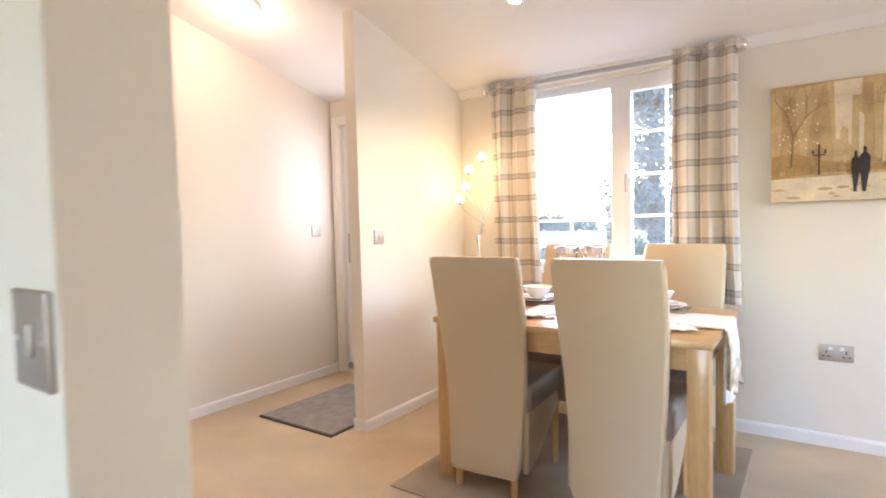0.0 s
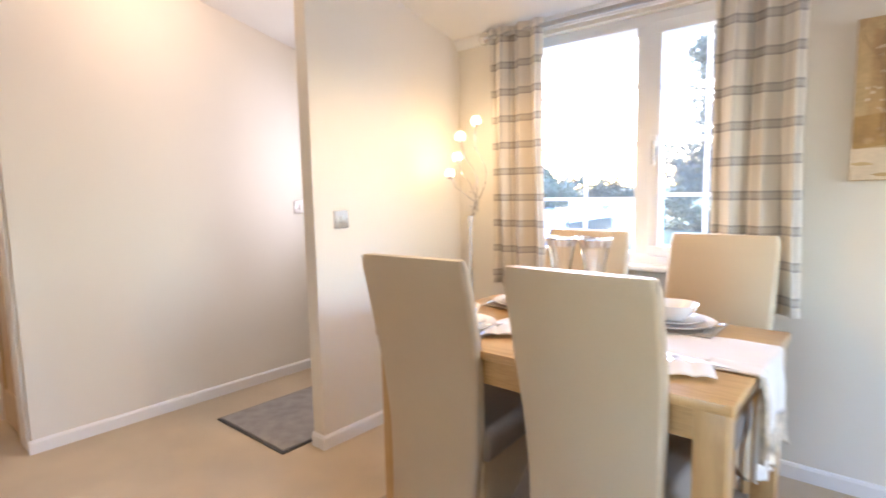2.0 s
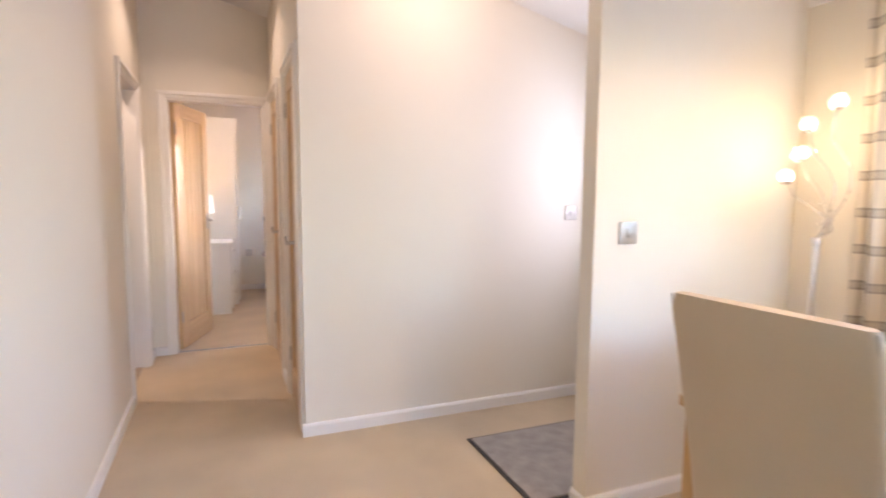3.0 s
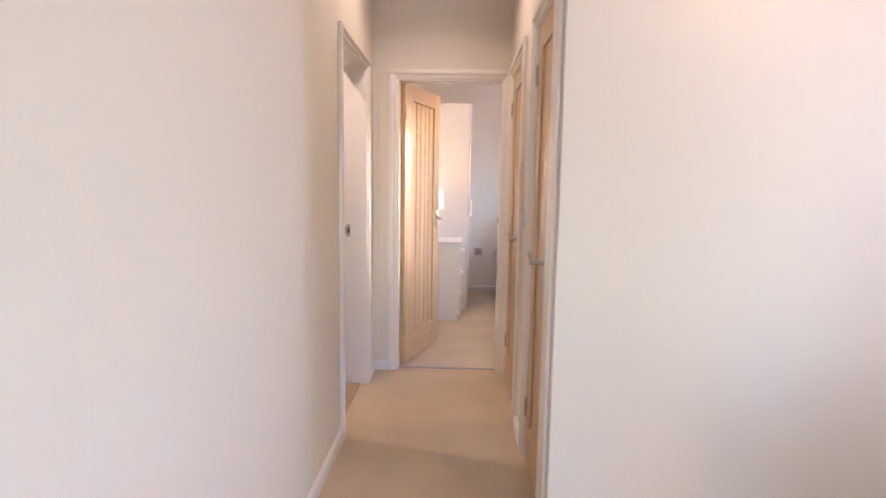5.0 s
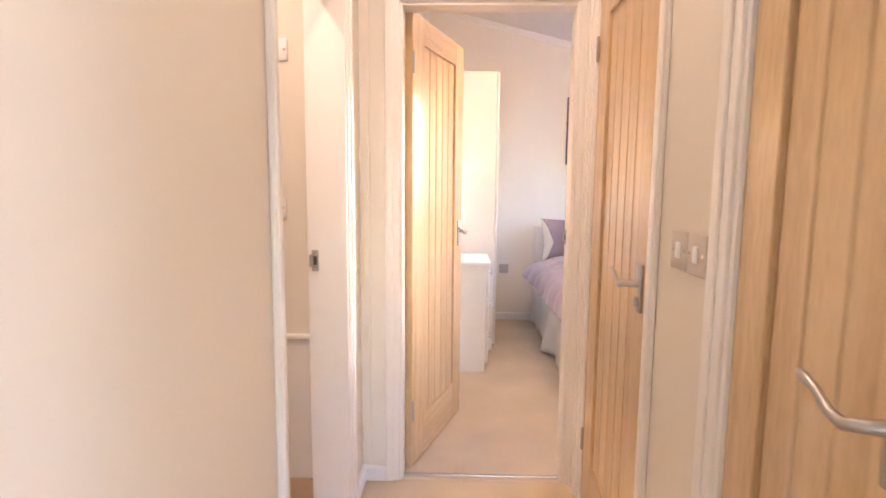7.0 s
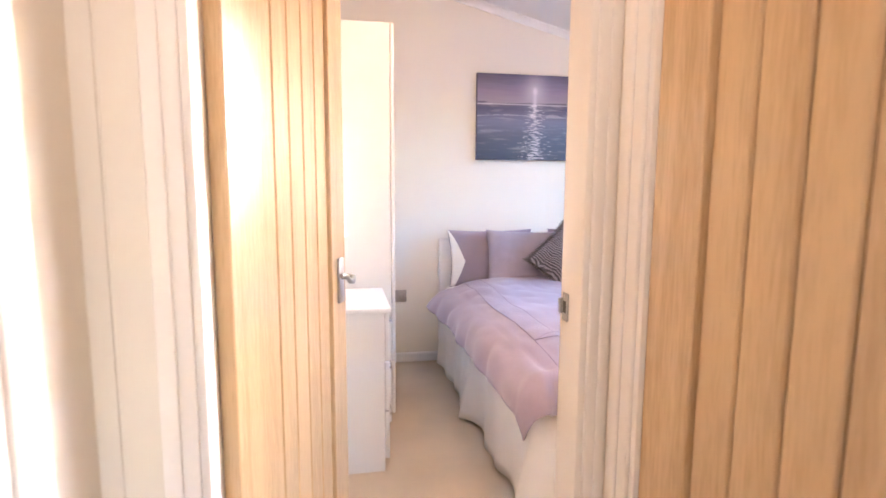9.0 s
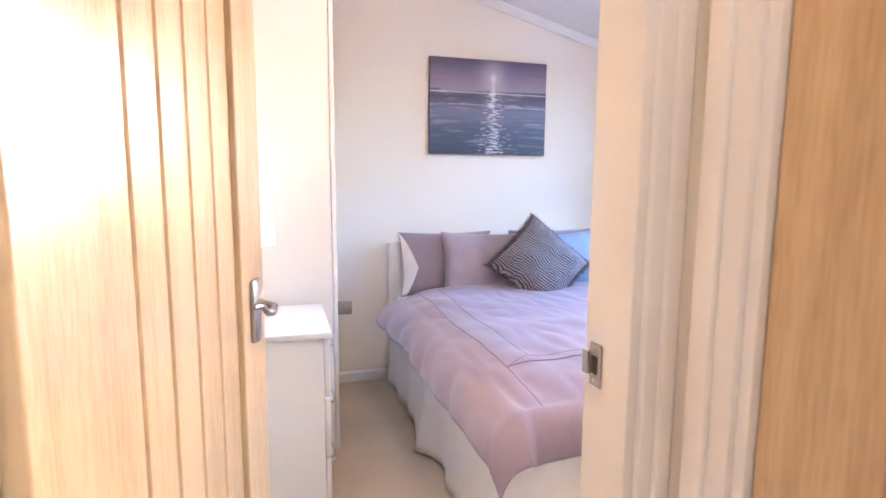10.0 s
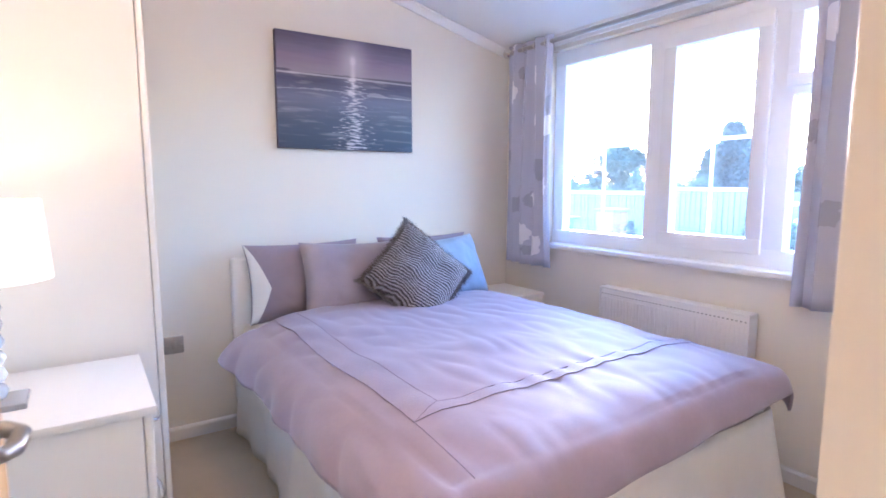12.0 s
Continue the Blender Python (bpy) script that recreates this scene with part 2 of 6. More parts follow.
    pillar_up = math_node(n, l, "MAXIMUM", math_node(n, l, "SUBTRACT", 1.0, math_node(n, l, "MULTIPLY", math_node(n, l, "ABSOLUTE", math_node(n, l, "SUBTRACT", v, 0.66)), 4.5)), 0.0)
    wavy = math_node(n, l, "MULTIPLY_ADD", math_node(n, l, "SUBTRACT", st.outputs["Fac"], 0.5), 0.10, v)
    surf = math_node(n, l, "MULTIPLY", math_node(n, l, "LESS_THAN", math_node(n, l, "ABSOLUTE", math_node(n, l, "SUBTRACT", v, 0.652)), 0.008), 0.38)
    surf2 = math_node(n, l, "MULTIPLY", math_node(n, l, "LESS_THAN", math_node(n, l, "ABSOLUTE", math_node(n, l, "SUBTRACT", wavy, 0.52)), 0.007), 0.30)
    glow_all = math_node(n, l, "ADD", math_node(n, l, "MULTIPLY", pillar_in, pillar_up), math_node(n, l, "MAXIMUM", surf, surf2))
    lit = math_node(n, l, "MINIMUM", math_node(n, l, "ADD", glow_all, math_node(n, l, "ADD", math_node(n, l, "ADD", glit, sunny), halo)), 1.0)
    mx = n.new("ShaderNodeMix")
    mx.data_type = "RGBA"
    l.new(math_node(n, l, "MULTIPLY", lit, 0.9), mx.inputs["Factor"])
    land = math_node(n, l, "MULTIPLY", math_node(n, l, "GREATER_THAN", v, 0.66), math_node(n, l, "LESS_THAN", math_node(n, l, "MULTIPLY_ADD", u, -0.028, v), 0.657))
    dark = n.new("ShaderNodeMix")
    dark.data_type = "RGBA"
    l.new(math_node(n, l, "MULTIPLY", land, 0.7), dark.inputs["Factor"])
    l.new(ramp.outputs["Color"], dark.inputs[6])
    dark.inputs[7].default_value = (0.06, 0.055, 0.085, 1)
    l.new(dark.outputs[2], mx.inputs[6])
    mx.inputs[7].default_value = (0.74, 0.68, 0.72, 1)
    l.new(mx.outputs[2], p.inputs["Base Color"])
    p.inputs["Roughness"].default_value = 0.5
    return m


def zigzag_fur():
    """Grey-brown faux fur pressed into fine zigzag ridges, its colour darker in the grooves."""
    m = bpy.data.materials.new("ridged_fur")
    m.use_nodes = True
    n, l = m.node_tree.nodes, m.node_tree.links
    p = n["Principled BSDF"]
    uv, sep = n.new("ShaderNodeTexCoord"), n.new("ShaderNodeSeparateXYZ")
    l.new(uv.outputs["UV"], sep.inputs[0])
    u, v = sep.outputs[0], sep.outputs[1]
    warp = n.new("ShaderNodeTexNoise")
    warp.inputs["Scale"].default_value = 4.5
    l.new(uv.outputs["UV"], warp.inputs["Vector"])
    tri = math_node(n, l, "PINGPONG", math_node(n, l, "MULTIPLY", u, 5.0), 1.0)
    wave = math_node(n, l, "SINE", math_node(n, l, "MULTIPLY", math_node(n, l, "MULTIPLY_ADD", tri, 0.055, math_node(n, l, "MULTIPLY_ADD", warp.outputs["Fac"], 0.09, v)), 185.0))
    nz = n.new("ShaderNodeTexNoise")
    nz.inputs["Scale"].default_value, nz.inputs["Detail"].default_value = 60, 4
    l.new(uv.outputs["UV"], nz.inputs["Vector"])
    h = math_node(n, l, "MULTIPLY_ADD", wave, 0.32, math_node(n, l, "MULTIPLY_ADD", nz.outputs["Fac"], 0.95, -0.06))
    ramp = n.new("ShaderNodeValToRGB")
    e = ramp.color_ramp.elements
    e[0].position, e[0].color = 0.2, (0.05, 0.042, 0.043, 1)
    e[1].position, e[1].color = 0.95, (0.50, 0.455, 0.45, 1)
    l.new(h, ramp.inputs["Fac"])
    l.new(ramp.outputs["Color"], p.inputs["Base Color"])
    p.inputs["Roughness"].default_value, p.inputs["Sheen Weight"].default_value = 0.9, 0.5
    k = n.new("ShaderNodeBump")
    k.inputs["Strength"].default_value, k.inputs["Distance"].default_value = 0.8, 0.006
    l.new(h, k.inputs["Height"])
    l.new(k.outputs["Normal"], p.inputs["Normal"])
    return m



def foliage(name, colour, through_light=0.5):
    """Thin things that let light through: leaves, slim plastic bars."""
    m = surface(name, colour, 0.7, 0.2, 2, 20, 0.0)
    n, l = m.node_tree.nodes, m.node_tree.links
    t, mx = n.new("ShaderNodeBsdfTranslucent"), n.new("ShaderNodeMixShader")
    t.inputs["Color"].default_value = (*colour, 1)
    mx.inputs["Fac"].default_value = through_light
    l.new(n["Principled BSDF"].outputs[0], mx.inputs[1])
    l.new(t.outputs[0], mx.inputs[2])
    l.new(mx.outputs[0], n["Material Output"].inputs["Surface"])
    return m


M = dict(
    wall=surface("cream_wall_paint", (0.80, 0.745, 0.645), 0.85, 0.012, 0.8, 240, 0.06, 0.001, spec=0.25),
    ceiling=surface("white_ceiling_paint", (0.82, 0.80, 0.76), 0.9, 0.01, 1.0, 200, 0.06, 0.001, spec=0.2),
    white=surface("white_satin_paint", (0.83, 0.81, 0.78), 0.35, 0.015, 2.0, 120, 0.04, 0.0008),
    frame=surface("cream_white_gloss_paint", (0.88, 0.84, 0.775), 0.35, 0.015, 2.0, 120, 0.03, 0.0005),
    plastic=surface("white_plastic", (0.84, 0.85, 0.86), 0.28, 0.01, 3.0, 90, 0.0),
    carpet=surface("beige_carpet", (0.70, 0.56, 0.38), 0.97, 0.10, 2.2, 420, 0.9, 0.006, spec=0.1, sheen=0.15),
    bedcarpet=surface("pale_beige_carpet", (0.72, 0.60, 0.45), 0.97, 0.09, 2.2, 420, 0.9, 0.006, spec=0.1, sheen=0.15),
    vinyl=surface("beige_vinyl_floor", (0.42, 0.30, 0.19), 0.4, 0.08, 3, 40, 0.05),
    rug=surface("taupe_rug", (0.46, 0.37, 0.275), 0.97, 0.10, 4, 300, 0.9, 0.006, spec=0.1),
    mat=surface("grey_mat_pile", (0.42, 0.385, 0.35), 0.97, 0.13, 14, 320, 0.9, 0.006, spec=0.1),
    rubber=surface("dark_rubber", (0.06, 0.055, 0.05), 0.7, 0.1, 6, 90, 0.1),
    oak=wood("lacquered_oak", (0.68, 0.48, 0.26), (0.50, 0.325, 0.155)),
    oakx=wood("lacquered_oak_crosswise", (0.68, 0.48, 0.26), (0.50, 0.325, 0.155), "X"),
    table=wood("table_oak", (0.64, 0.40, 0.175), (0.48, 0.28, 0.105), "X", 0.3, 0.3),
    tableleg=wood("table_leg_oak", (0.64, 0.40, 0.175), (0.48, 0.28, 0.105), "Z", 0.3, 0.3),
    leather=surface("cream_faux_leather", (0.60, 0.48, 0.325), 0.48, 0.03, 4, 260, 0.12, 0.001),
    leatherdark=surface("taupe_faux_leather", (0.30, 0.255, 0.21), 0.5, 0.04, 4, 260, 0.12, 0.001),
    pipe=surface("lilac_stitching", (0.29, 0.23, 0.275), 0.7, 0.05, 30, 200, 0.1),
    groove=surface("dark_groove_backing", (0.17, 0.095, 0.045), 0.7, 0.15, 10, 120, 0.1),
    furtip=surface("grey_brown_fur_tip", (0.21, 0.18, 0.17), 0.9, 0.35, 20, 90, 0.0, sheen=0.3),
    seam=surface("stitched_seam", (0.45, 0.39, 0.31), 0.7, 0.05, 30, 200, 0.1),
    chrome=surface("chrome", (0.80, 0.79, 0.77), 0.12, 0.02, 4, 60, 0.0, metal=1.0),
    steel=surface("satin_nickel", (0.46, 0.445, 0.42), 0.32, 0.04, 6, 120, 0.03, metal=1.0),
    socket=surface("brushed_steel_plate", (0.50, 0.46, 0.415), 0.48, 0.05, 8, 160, 0.05, metal=0.9),
    switch=surface("cream_switch_plate", (0.62, 0.56, 0.48), 0.35, 0.03, 8, 120, 0.03),
    china=surface("white_china", (0.85, 0.84, 0.81), 0.12, 0.01, 3, 60, 0.0, coat=0.4),
    linen=surface("white_linen", (0.82, 0.79, 0.74), 0.85, 0.03, 8, 500, 0.3, 0.001),
    sequin=surface("silver_gold_sequins", (0.70, 0.60, 0.46), 0.3, 0.30, 30, 160, 0.9, 0.004, metal=0.6),
    placemat=surface("grey_placemat", (0.42, 0.36, 0.28), 0.6, 0.08, 12, 300, 0.4, 0.001),
    plaid=plaid(), floral=floral(), sea=seascape(), fur=zigzag_fur(),
    satin=surface("lilac_satin", (0.365, 0.285, 0.335), 0.54, 0.05, 3, 60, 0.06, 0.002, spec=0.4, sheen=0.35),
    band=surface("lilac_quilted_band", (0.35, 0.28, 0.335), 0.48, 0.05, 6, 220, 0.5, 0.002, sheen=0.3),
    lilac=surface("grey_lilac_cotton", (0.32, 0.255, 0.30), 0.7, 0.06, 5, 300, 0.3, 0.001, sheen=0.2),
    velvet=surface("grey_lilac_velvet", (0.36, 0.305, 0.345), 0.6, 0.08, 7, 200, 0.3, 0.002, sheen=0.5),
    # The window's blue light is mixed into this satin's base colour.
    skysatin=surface("sky_tinted_satin", (0.275, 0.33, 0.40), 0.5, 0.05, 5, 200, 0.2, 0.001, sheen=0.3),
    valance=surface("cream_valance_cotton", (0.86, 0.82, 0.75), 0.85, 0.03, 6, 400, 0.25, 0.001),
    lacquer=surface("white_melamine", (0.82, 0.80, 0.75), 0.3, 0.01, 2, 80, 0.02),
    canvas=surface("sepia_canvas", (0.60, 0.42, 0.22), 0.8, 0.16, 5, 60, 0.2, 0.001, tint=(0.36, 0.24, 0.11)),
    sepia1=surface("pale_sepia_wash", (0.78, 0.64, 0.46), 0.8, 0.14, 9, 90, 0.2, 0.001),
    sepia2=surface("ochre_wash", (0.50, 0.31, 0.12), 0.8, 0.2, 9, 90, 0.2, 0.001),
    sepia4=surface("gold_wash", (0.63, 0.45, 0.23), 0.8, 0.2, 9, 90, 0.2, 0.001),
    sepia5=surface("tan_wash", (0.56, 0.37, 0.18), 0.8, 0.2, 9, 90, 0.2, 0.001),
    sepia3=surface("brown_wash", (0.36, 0.22, 0.11), 0.8, 0.2, 9, 90, 0.2, 0.001),
    ink=surface("dark_brown_paint", (0.045, 0.032, 0.03), 0.7, 0.2, 20, 90, 0.1),
    cream=surface("cream_paint_dab", (0.86, 0.76, 0.55), 0.7, 0.05, 20, 90, 0.1),
    edge=surface("dark_canvas_edge", (0.10, 0.085, 0.13), 0.7, 0.1, 20, 90, 0.1),
    bulb=glow("lit_bulb", (1.0, 0.83, 0.52), 0.3),
    shade=glow("lit_lampshade", (1.0, 0.88, 0.70), 0.018),
    dome=glow("lit_opal_glass", (1.0, 0.87, 0.68), 0.07),
    spot=glow("lit_downlight", (1.0, 0.92, 0.78), 0.4),
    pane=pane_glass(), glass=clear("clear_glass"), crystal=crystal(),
    grass=surface("lawn", (0.085, 0.115, 0.045), 0.95, 0.25, 0.6, 30, 0.8, 0.02),
    road=surface("asphalt", (0.06, 0.06, 0.062), 0.9, 0.15, 0.7, 120, 0.5, 0.005),
    slab=surface("concrete_paving", (0.25, 0.235, 0.215), 0.9, 0.1, 1.0, 60, 0.3, 0.004),
    fence=surface("weathered_fence_wood", (0.22, 0.19, 0.165), 0.85, 0.2, 3, 60, 0.4, 0.004),
    brick=surface("red_brick", (0.36, 0.17, 0.12), 0.9, 0.2, 5, 40, 0.4, 0.004),
    roof=surface("brown_roof_tile", (0.17, 0.11, 0.085), 0.85, 0.2, 2, 20, 0.6, 0.02),
    clad=surface("pale_render", (0.62, 0.60, 0.56), 0.9, 0.05, 1, 40, 0.3, 0.004),
    bark=surface("bark", (0.13, 0.09, 0.06), 0.95, 0.3, 8, 60, 0.8, 0.01),
    leaf=foliage("conifer_leaf", (0.10, 0.12, 0.10)),
    leaf2=foliage("hedge_leaf", (0.115, 0.14, 0.09)),
    bar=foliage("white_glazing_bar", (0.85, 0.86, 0.87), 0.6),
    red=surface("red_flowers", (0.55, 0.05, 0.05), 0.7, 0.2, 8, 60, 0.2),
    teal=surface("teal_cover", (0.13, 0.24, 0.27), 0.6, 0.1, 4, 60, 0.2),
    carpaint=surface("silver_blue_car_paint", (0.30, 0.38, 0.46), 0.25, 0.04, 3, 60, 0.0, metal=0.5, coat=0.8),
    darkglass=surface("dark_glass", (0.03, 0.035, 0.04), 0.06, 0.1, 3, 60, 0.0),
)


# ---- mesh helpers ----
def bx(bm, x0, x1, y0, y1, z0, z1, bevel=0.0, seg=2):
    """A box, with rounded edges where bevel is given."""
    made = bmesh.ops.create_cube(bm, size=1.0, matrix=Matrix.Translation(((x0 + x1) / 2, (y0 + y1) / 2, (z0 + z1) / 2)) @ Matrix.Diagonal((x1 - x0, y1 - y0, z1 - z0, 1)))
    if bevel:
        edges = {e for v in made["verts"] for e in v.link_edges}
        bmesh.ops.bevel(bm, geom=list(edges), offset=bevel, segments=seg, profile=0.5, affect="EDGES")
    return bm


def box(*a, **k):
    return bx(bmesh.new(), *a, **k)


def lathe(profile, steps=32, wave=None):
    """Turns (radius, height) pairs round z. wave(angle, i) changes the radius."""
    bm = bmesh.new()
    rings = []
    for i, (r, z) in enumerate(profile):
        ring = []
        for k in range(steps):
            a = 2 * math.pi * k / steps
            f = wave(a, i) if wave else 1.0
            ring.append(bm.verts.new((r * f * math.cos(a), r * f * math.sin(a), z)))
        rings.append(ring)
    for p, q in zip(rings, rings[1:]):
        for k in range(steps):
            bm.faces.new((p[k], p[(k + 1) % steps], q[(k + 1) % steps], q[k]))
    for ring, flip in ((rings[0], True), (rings[-1], False)):
        if profile[0 if flip else -1][0] > 1e-4:
            bm.faces.new(ring[::-1] if flip else ring)
    bmesh.ops.remove_doubles(bm, verts=bm.verts, dist=1e-5)
    return bm


def tube(points, radius, steps=10, bm=None):
    """A round bar along points; radius is a number or one for each point."""
    bm = bm or bmesh.new()
    pts = [Vector(p) for p in points]
    rings = []
    for i, p in enumerate(pts):
        d = (pts[min(i + 1, len(pts) - 1)] - pts[max(i - 1, 0)]).normalized()
        side = d.cross(Vector((0, 0, 1)) if abs(d.z) < 0.95 else Vector((1, 0, 0))).normalized()
        up = side.cross(d)
        r = radius[i] if isinstance(radius, (list, tuple)) else radius
        rings.append([bm.verts.new(p + r * (math.cos(a) * side + math.sin(a) * up)) for a in [2 * math.pi * k / steps for k in range(steps)]])
    for p, q in zip(rings, rings[1:]):
        for k in range(steps):
            bm.faces.new((p[k], p[(k + 1) % steps], q[(k + 1) % steps], q[k]))
    bm.faces.new(rings[0][::-1])
    bm.faces.new(rings[-1])
    return bm


def sheet(f, nu, nv, uv=None):
    """A grid surface f(u, v), u and v from 0 to 1; uv(u, v) gives its map."""
    bm = bmesh.new()
    lay = bm.loops.layers.uv.new("UVMap")
    vs = [[bm.verts.new(f(i / nu, j / nv)) for j in range(nv + 1)] for i in range(nu + 1)]
    for i in range(nu):
        for j in range(nv):
            face = bm.faces.new((vs[i][j], vs[i + 1][j], vs[i + 1][j + 1], vs[i][j + 1]))
            for loop, (a, b) in zip(face.loops, ((i, j), (i + 1, j), (i + 1, j + 1), (i, j + 1))):
                loop[lay].uv = uv(a / nu, b / nv) if uv else (a / nu, b / nv)
    return bm


def ob_of(name, bm, material):
    me = bpy.data.meshes.new(name)
    bmesh.ops.recalc_face_normals(bm, faces=bm.faces)
    bm.to_mesh(me)
    bm.free()
    me.materials.append(material)
    return new(name, me)


def smooth_by(me, degrees):
    """Smooth shading, with edges sharper than degrees kept sharp."""
    me.shade_smooth()
    bm = bmesh.new()
    bm.from_mesh(me)
    for e in bm.edges:
        e.smooth = not (len(e.link_faces) == 2 and e.calc_face_angle(0) > radians(degrees))
    bm.to_mesh(me)
    bm.free()


def part(name, bm, material, parent, label="", smooth=0):
    o = ob_of(name, bm, material)
    if smooth:
        smooth_by(o.data, smooth)
    o.parent = parent
    if label:
        o["label"] = label
    return o


def thing(name, place, label, category, group="", turn=0.0):
    o = new(name)
    o.empty_display_size = 0.1
    o.matrix_basis = pose(*place, 0, 0, turn)
    return tagged(o, label, category, group)


def solid(name, bm, material, label, category, kind="", smooth=0, group=""):
    o = ob_of(name, bm, material)
    if smooth:
        smooth_by(o.data, smooth)
    return tagged(o, label, category, group, kind)


def thicken(o, t, offset=0.0):
    k = o.modifiers.new("thickness", "SOLIDIFY")
    k.thickness, k.offset = t, offset
    return o


# ---- the plan, in metres ----
YN = 4.895          # window wall's inner face
NOOK = 4.665         # inner face of the entrance door's wall
XP0, XP1 = -1.615, -1.533   # partition beside the dining place
XW = -2.649         # wall that faces the dining place
YR, YL = 2.838, 1.93       # hall's two sides
XE0, XE1 = -4.585, -4.50     # hall's end wall
XB = -7.353         # wall behind the bed
YS = 2.03           # bedroom's wall behind the chest
XEAST, YSOUTH = 4.0, -1.75
RIDGE = 1.45
SLOPE = 0.25
DOOR = 1.985
FLOOR_OUT = -0.5


def ceil(y):
    return 2.15 + SLOPE * (YN - y) if y >= RIDGE else 2.15 + SLOPE * (YN - RIDGE) - SLOPE * (RIDGE - y)


def wall(name, axis, a0, a1, b0, b1, z0, openings=(), label="cream painted wall", material=None, cuts=()):
    """A wall along an axis from a0 to a1, b0 to b1 thick, up into the ceiling, with openings (a, a, z, z) through it."""
    us = sorted({a0, a1, *cuts, *[v for o in openings for v in o[:2]], *([RIDGE] if axis == "y" and a0 < RIDGE < a1 else [])})
    zs = sorted({z0, 99.0, *[v for o in openings for v in o[2:]]})
    bm, seen = bmesh.new(), {}

    def vert(u, b, z):
        key = (u, b, z)
        if key not in seen:
            x, y = (u, b) if axis == "x" else (b, u)
            seen[key] = bm.verts.new((x, y, ceil(y) + 0.04 if z == 99.0 else z))
        return seen[key]
    full = {(i, j) for i in range(len(us) - 1) for j in range(len(zs) - 1)
            if not any(o[0] <= us[i] and us[i + 1] <= o[1] and o[2] <= zs[j] and zs[j + 1] <= o[3] for o in openings)}
    for i, j in full:
        u, w, z, t = us[i], us[i + 1], zs[j], zs[j + 1]
        for b in (b0, b1):
            bm.faces.new([vert(u, b, z), vert(w, b, z), vert(w, b, t), vert(u, b, t)])
        for di, dj, p, q in ((-1, 0, (u, z), (u, t)), (1, 0, (w, z), (w, t)), (0, -1, (u, z), (w, z)), (0, 1, (u, t), (w, t))):
            if (i + di, j + dj) not in full:
                bm.faces.new([vert(p[0], b0, p[1]), vert(q[0], b0, q[1]), vert(q[0], b1, q[1]), vert(p[0], b1, p[1])])
    return solid(name, bm, material or M["wall"], label, "wall", "structure")


W1 = (-1.06, 0.175, 0.875, 2.085)      # dining window's opening
W2 = (-6.955, -4.98, 0.905, 2.08)       # bedroom window's opening
D1 = (-3.30, -2.83, 0, DOOR)         # cupboard door in the hall
D2 = (-4.385, -3.715, 0, DOOR)         # second door in the hall
DB = (-4.222, -3.485, 0, DOOR + 0.01)  # bathroom's doorway
DE = (2.09, 2.797, 0, DOOR)         # bedroom's doorway
DX = (-2.58, -1.72, 0.02, 2.03)      # entrance door

wall("wall_north", "x", XB - 0.1, XEAST + 0.12, YN, YN + 0.15, FLOOR_OUT, [W1, W2], "cream painted outer wall with two white windows", cuts=(XP1, XW))
wall("wall_nook", "x", XW - 0.05, XP0 + 0.05, NOOK, NOOK + 0.1, 0, [DX], "cream painted wall round the entrance door")
wall("wall_partition", "y", 3.785, YN + 0.02, XP0, XP1, 0, label="cream painted partition beside the dining table")
wall("wall_entrance", "y", YR, NOOK + 0.05, XW - 0.1, XW, 0, label="cream painted wall facing the dining area")
wall("wall_hall_right", "x", XE1 - 0.05, XW - 0.1, YR, YR + 0.1, 0, [D1, D2], "cream painted hall wall with two oak doors")
wall("wall_hall_left", "x", XE1 - 0.05, -0.55, YL - 0.135, YL, 0, [DB], "cream painted hall wall with a doorway")
wall("wall_living_end", "x", -0.60, 0.02, 1.722, 1.845, 0, label="cream painted end of the wall beside the living room")
wall("wall_hall_end", "y", YSOUTH, YN + 0.02, XE0, XE1, 0, [DE], "cream painted wall at the hall's end, with the bedroom doorway")
wall("wall_bedroom_west", "y", YS - 0.1, YN + 0.02, XB - 0.1, XB, FLOOR_OUT, label="pale painted wall behind the bed")
wall("wall_bedroom_south", "x", XB - 0.05, XE0 + 0.05, YS - 0.1, YS, 0, label="pale painted bedroom wall")
wall("wall_bathroom_east", "y", YSOUTH, YL - 0.05, -2.4, -2.3, 0, label="plain unseen cream wall")
wall("wall_east", "y", YSOUTH, YN + 0.02, XEAST, XEAST + 0.12, FLOOR_OUT, [(2.9, 4.7, 0.9, 2.0)], "plain unseen cream wall with a window opening")
# The opening here is made only for the added south fill lamp.
wall("wall_south", "x", XE0, XEAST + 0.12, YSOUTH - 0.12, YSOUTH, FLOOR_OUT, [(-0.4, 1.0, 0.9, 2.0)], label="plain unseen cream wall")

# Unseen wall added to keep the east light off the wall end.
wall("wall_living", "y", YSOUTH, 2.7, 1.45, 1.55, 0, label="plain unseen cream wall")

bm = bmesh.new()
for x0, x1 in ((XB - 0.1, XEAST + 0.12),):
    for y0, y1 in ((YSOUTH - 0.3, RIDGE), (RIDGE, YN + 0.35)):
        vs = [bm.verts.new((x, y, ceil(y) + d)) for d in (0, 0.14) for x, y in ((x0, y0), (x1, y0), (x1, y1), (x0, y1))]
        for f in ((3, 2, 1, 0), (4, 5, 6, 7), (0, 1, 5, 4), (1, 2, 6, 5), (2, 3, 7, 6), (3, 0, 4, 7)):
            bm.faces.new([vs[k] for k in f])
solid("ceiling", bm, M["ceiling"], "white painted sloping ceiling rising to a ridge", "ceiling", "structure")

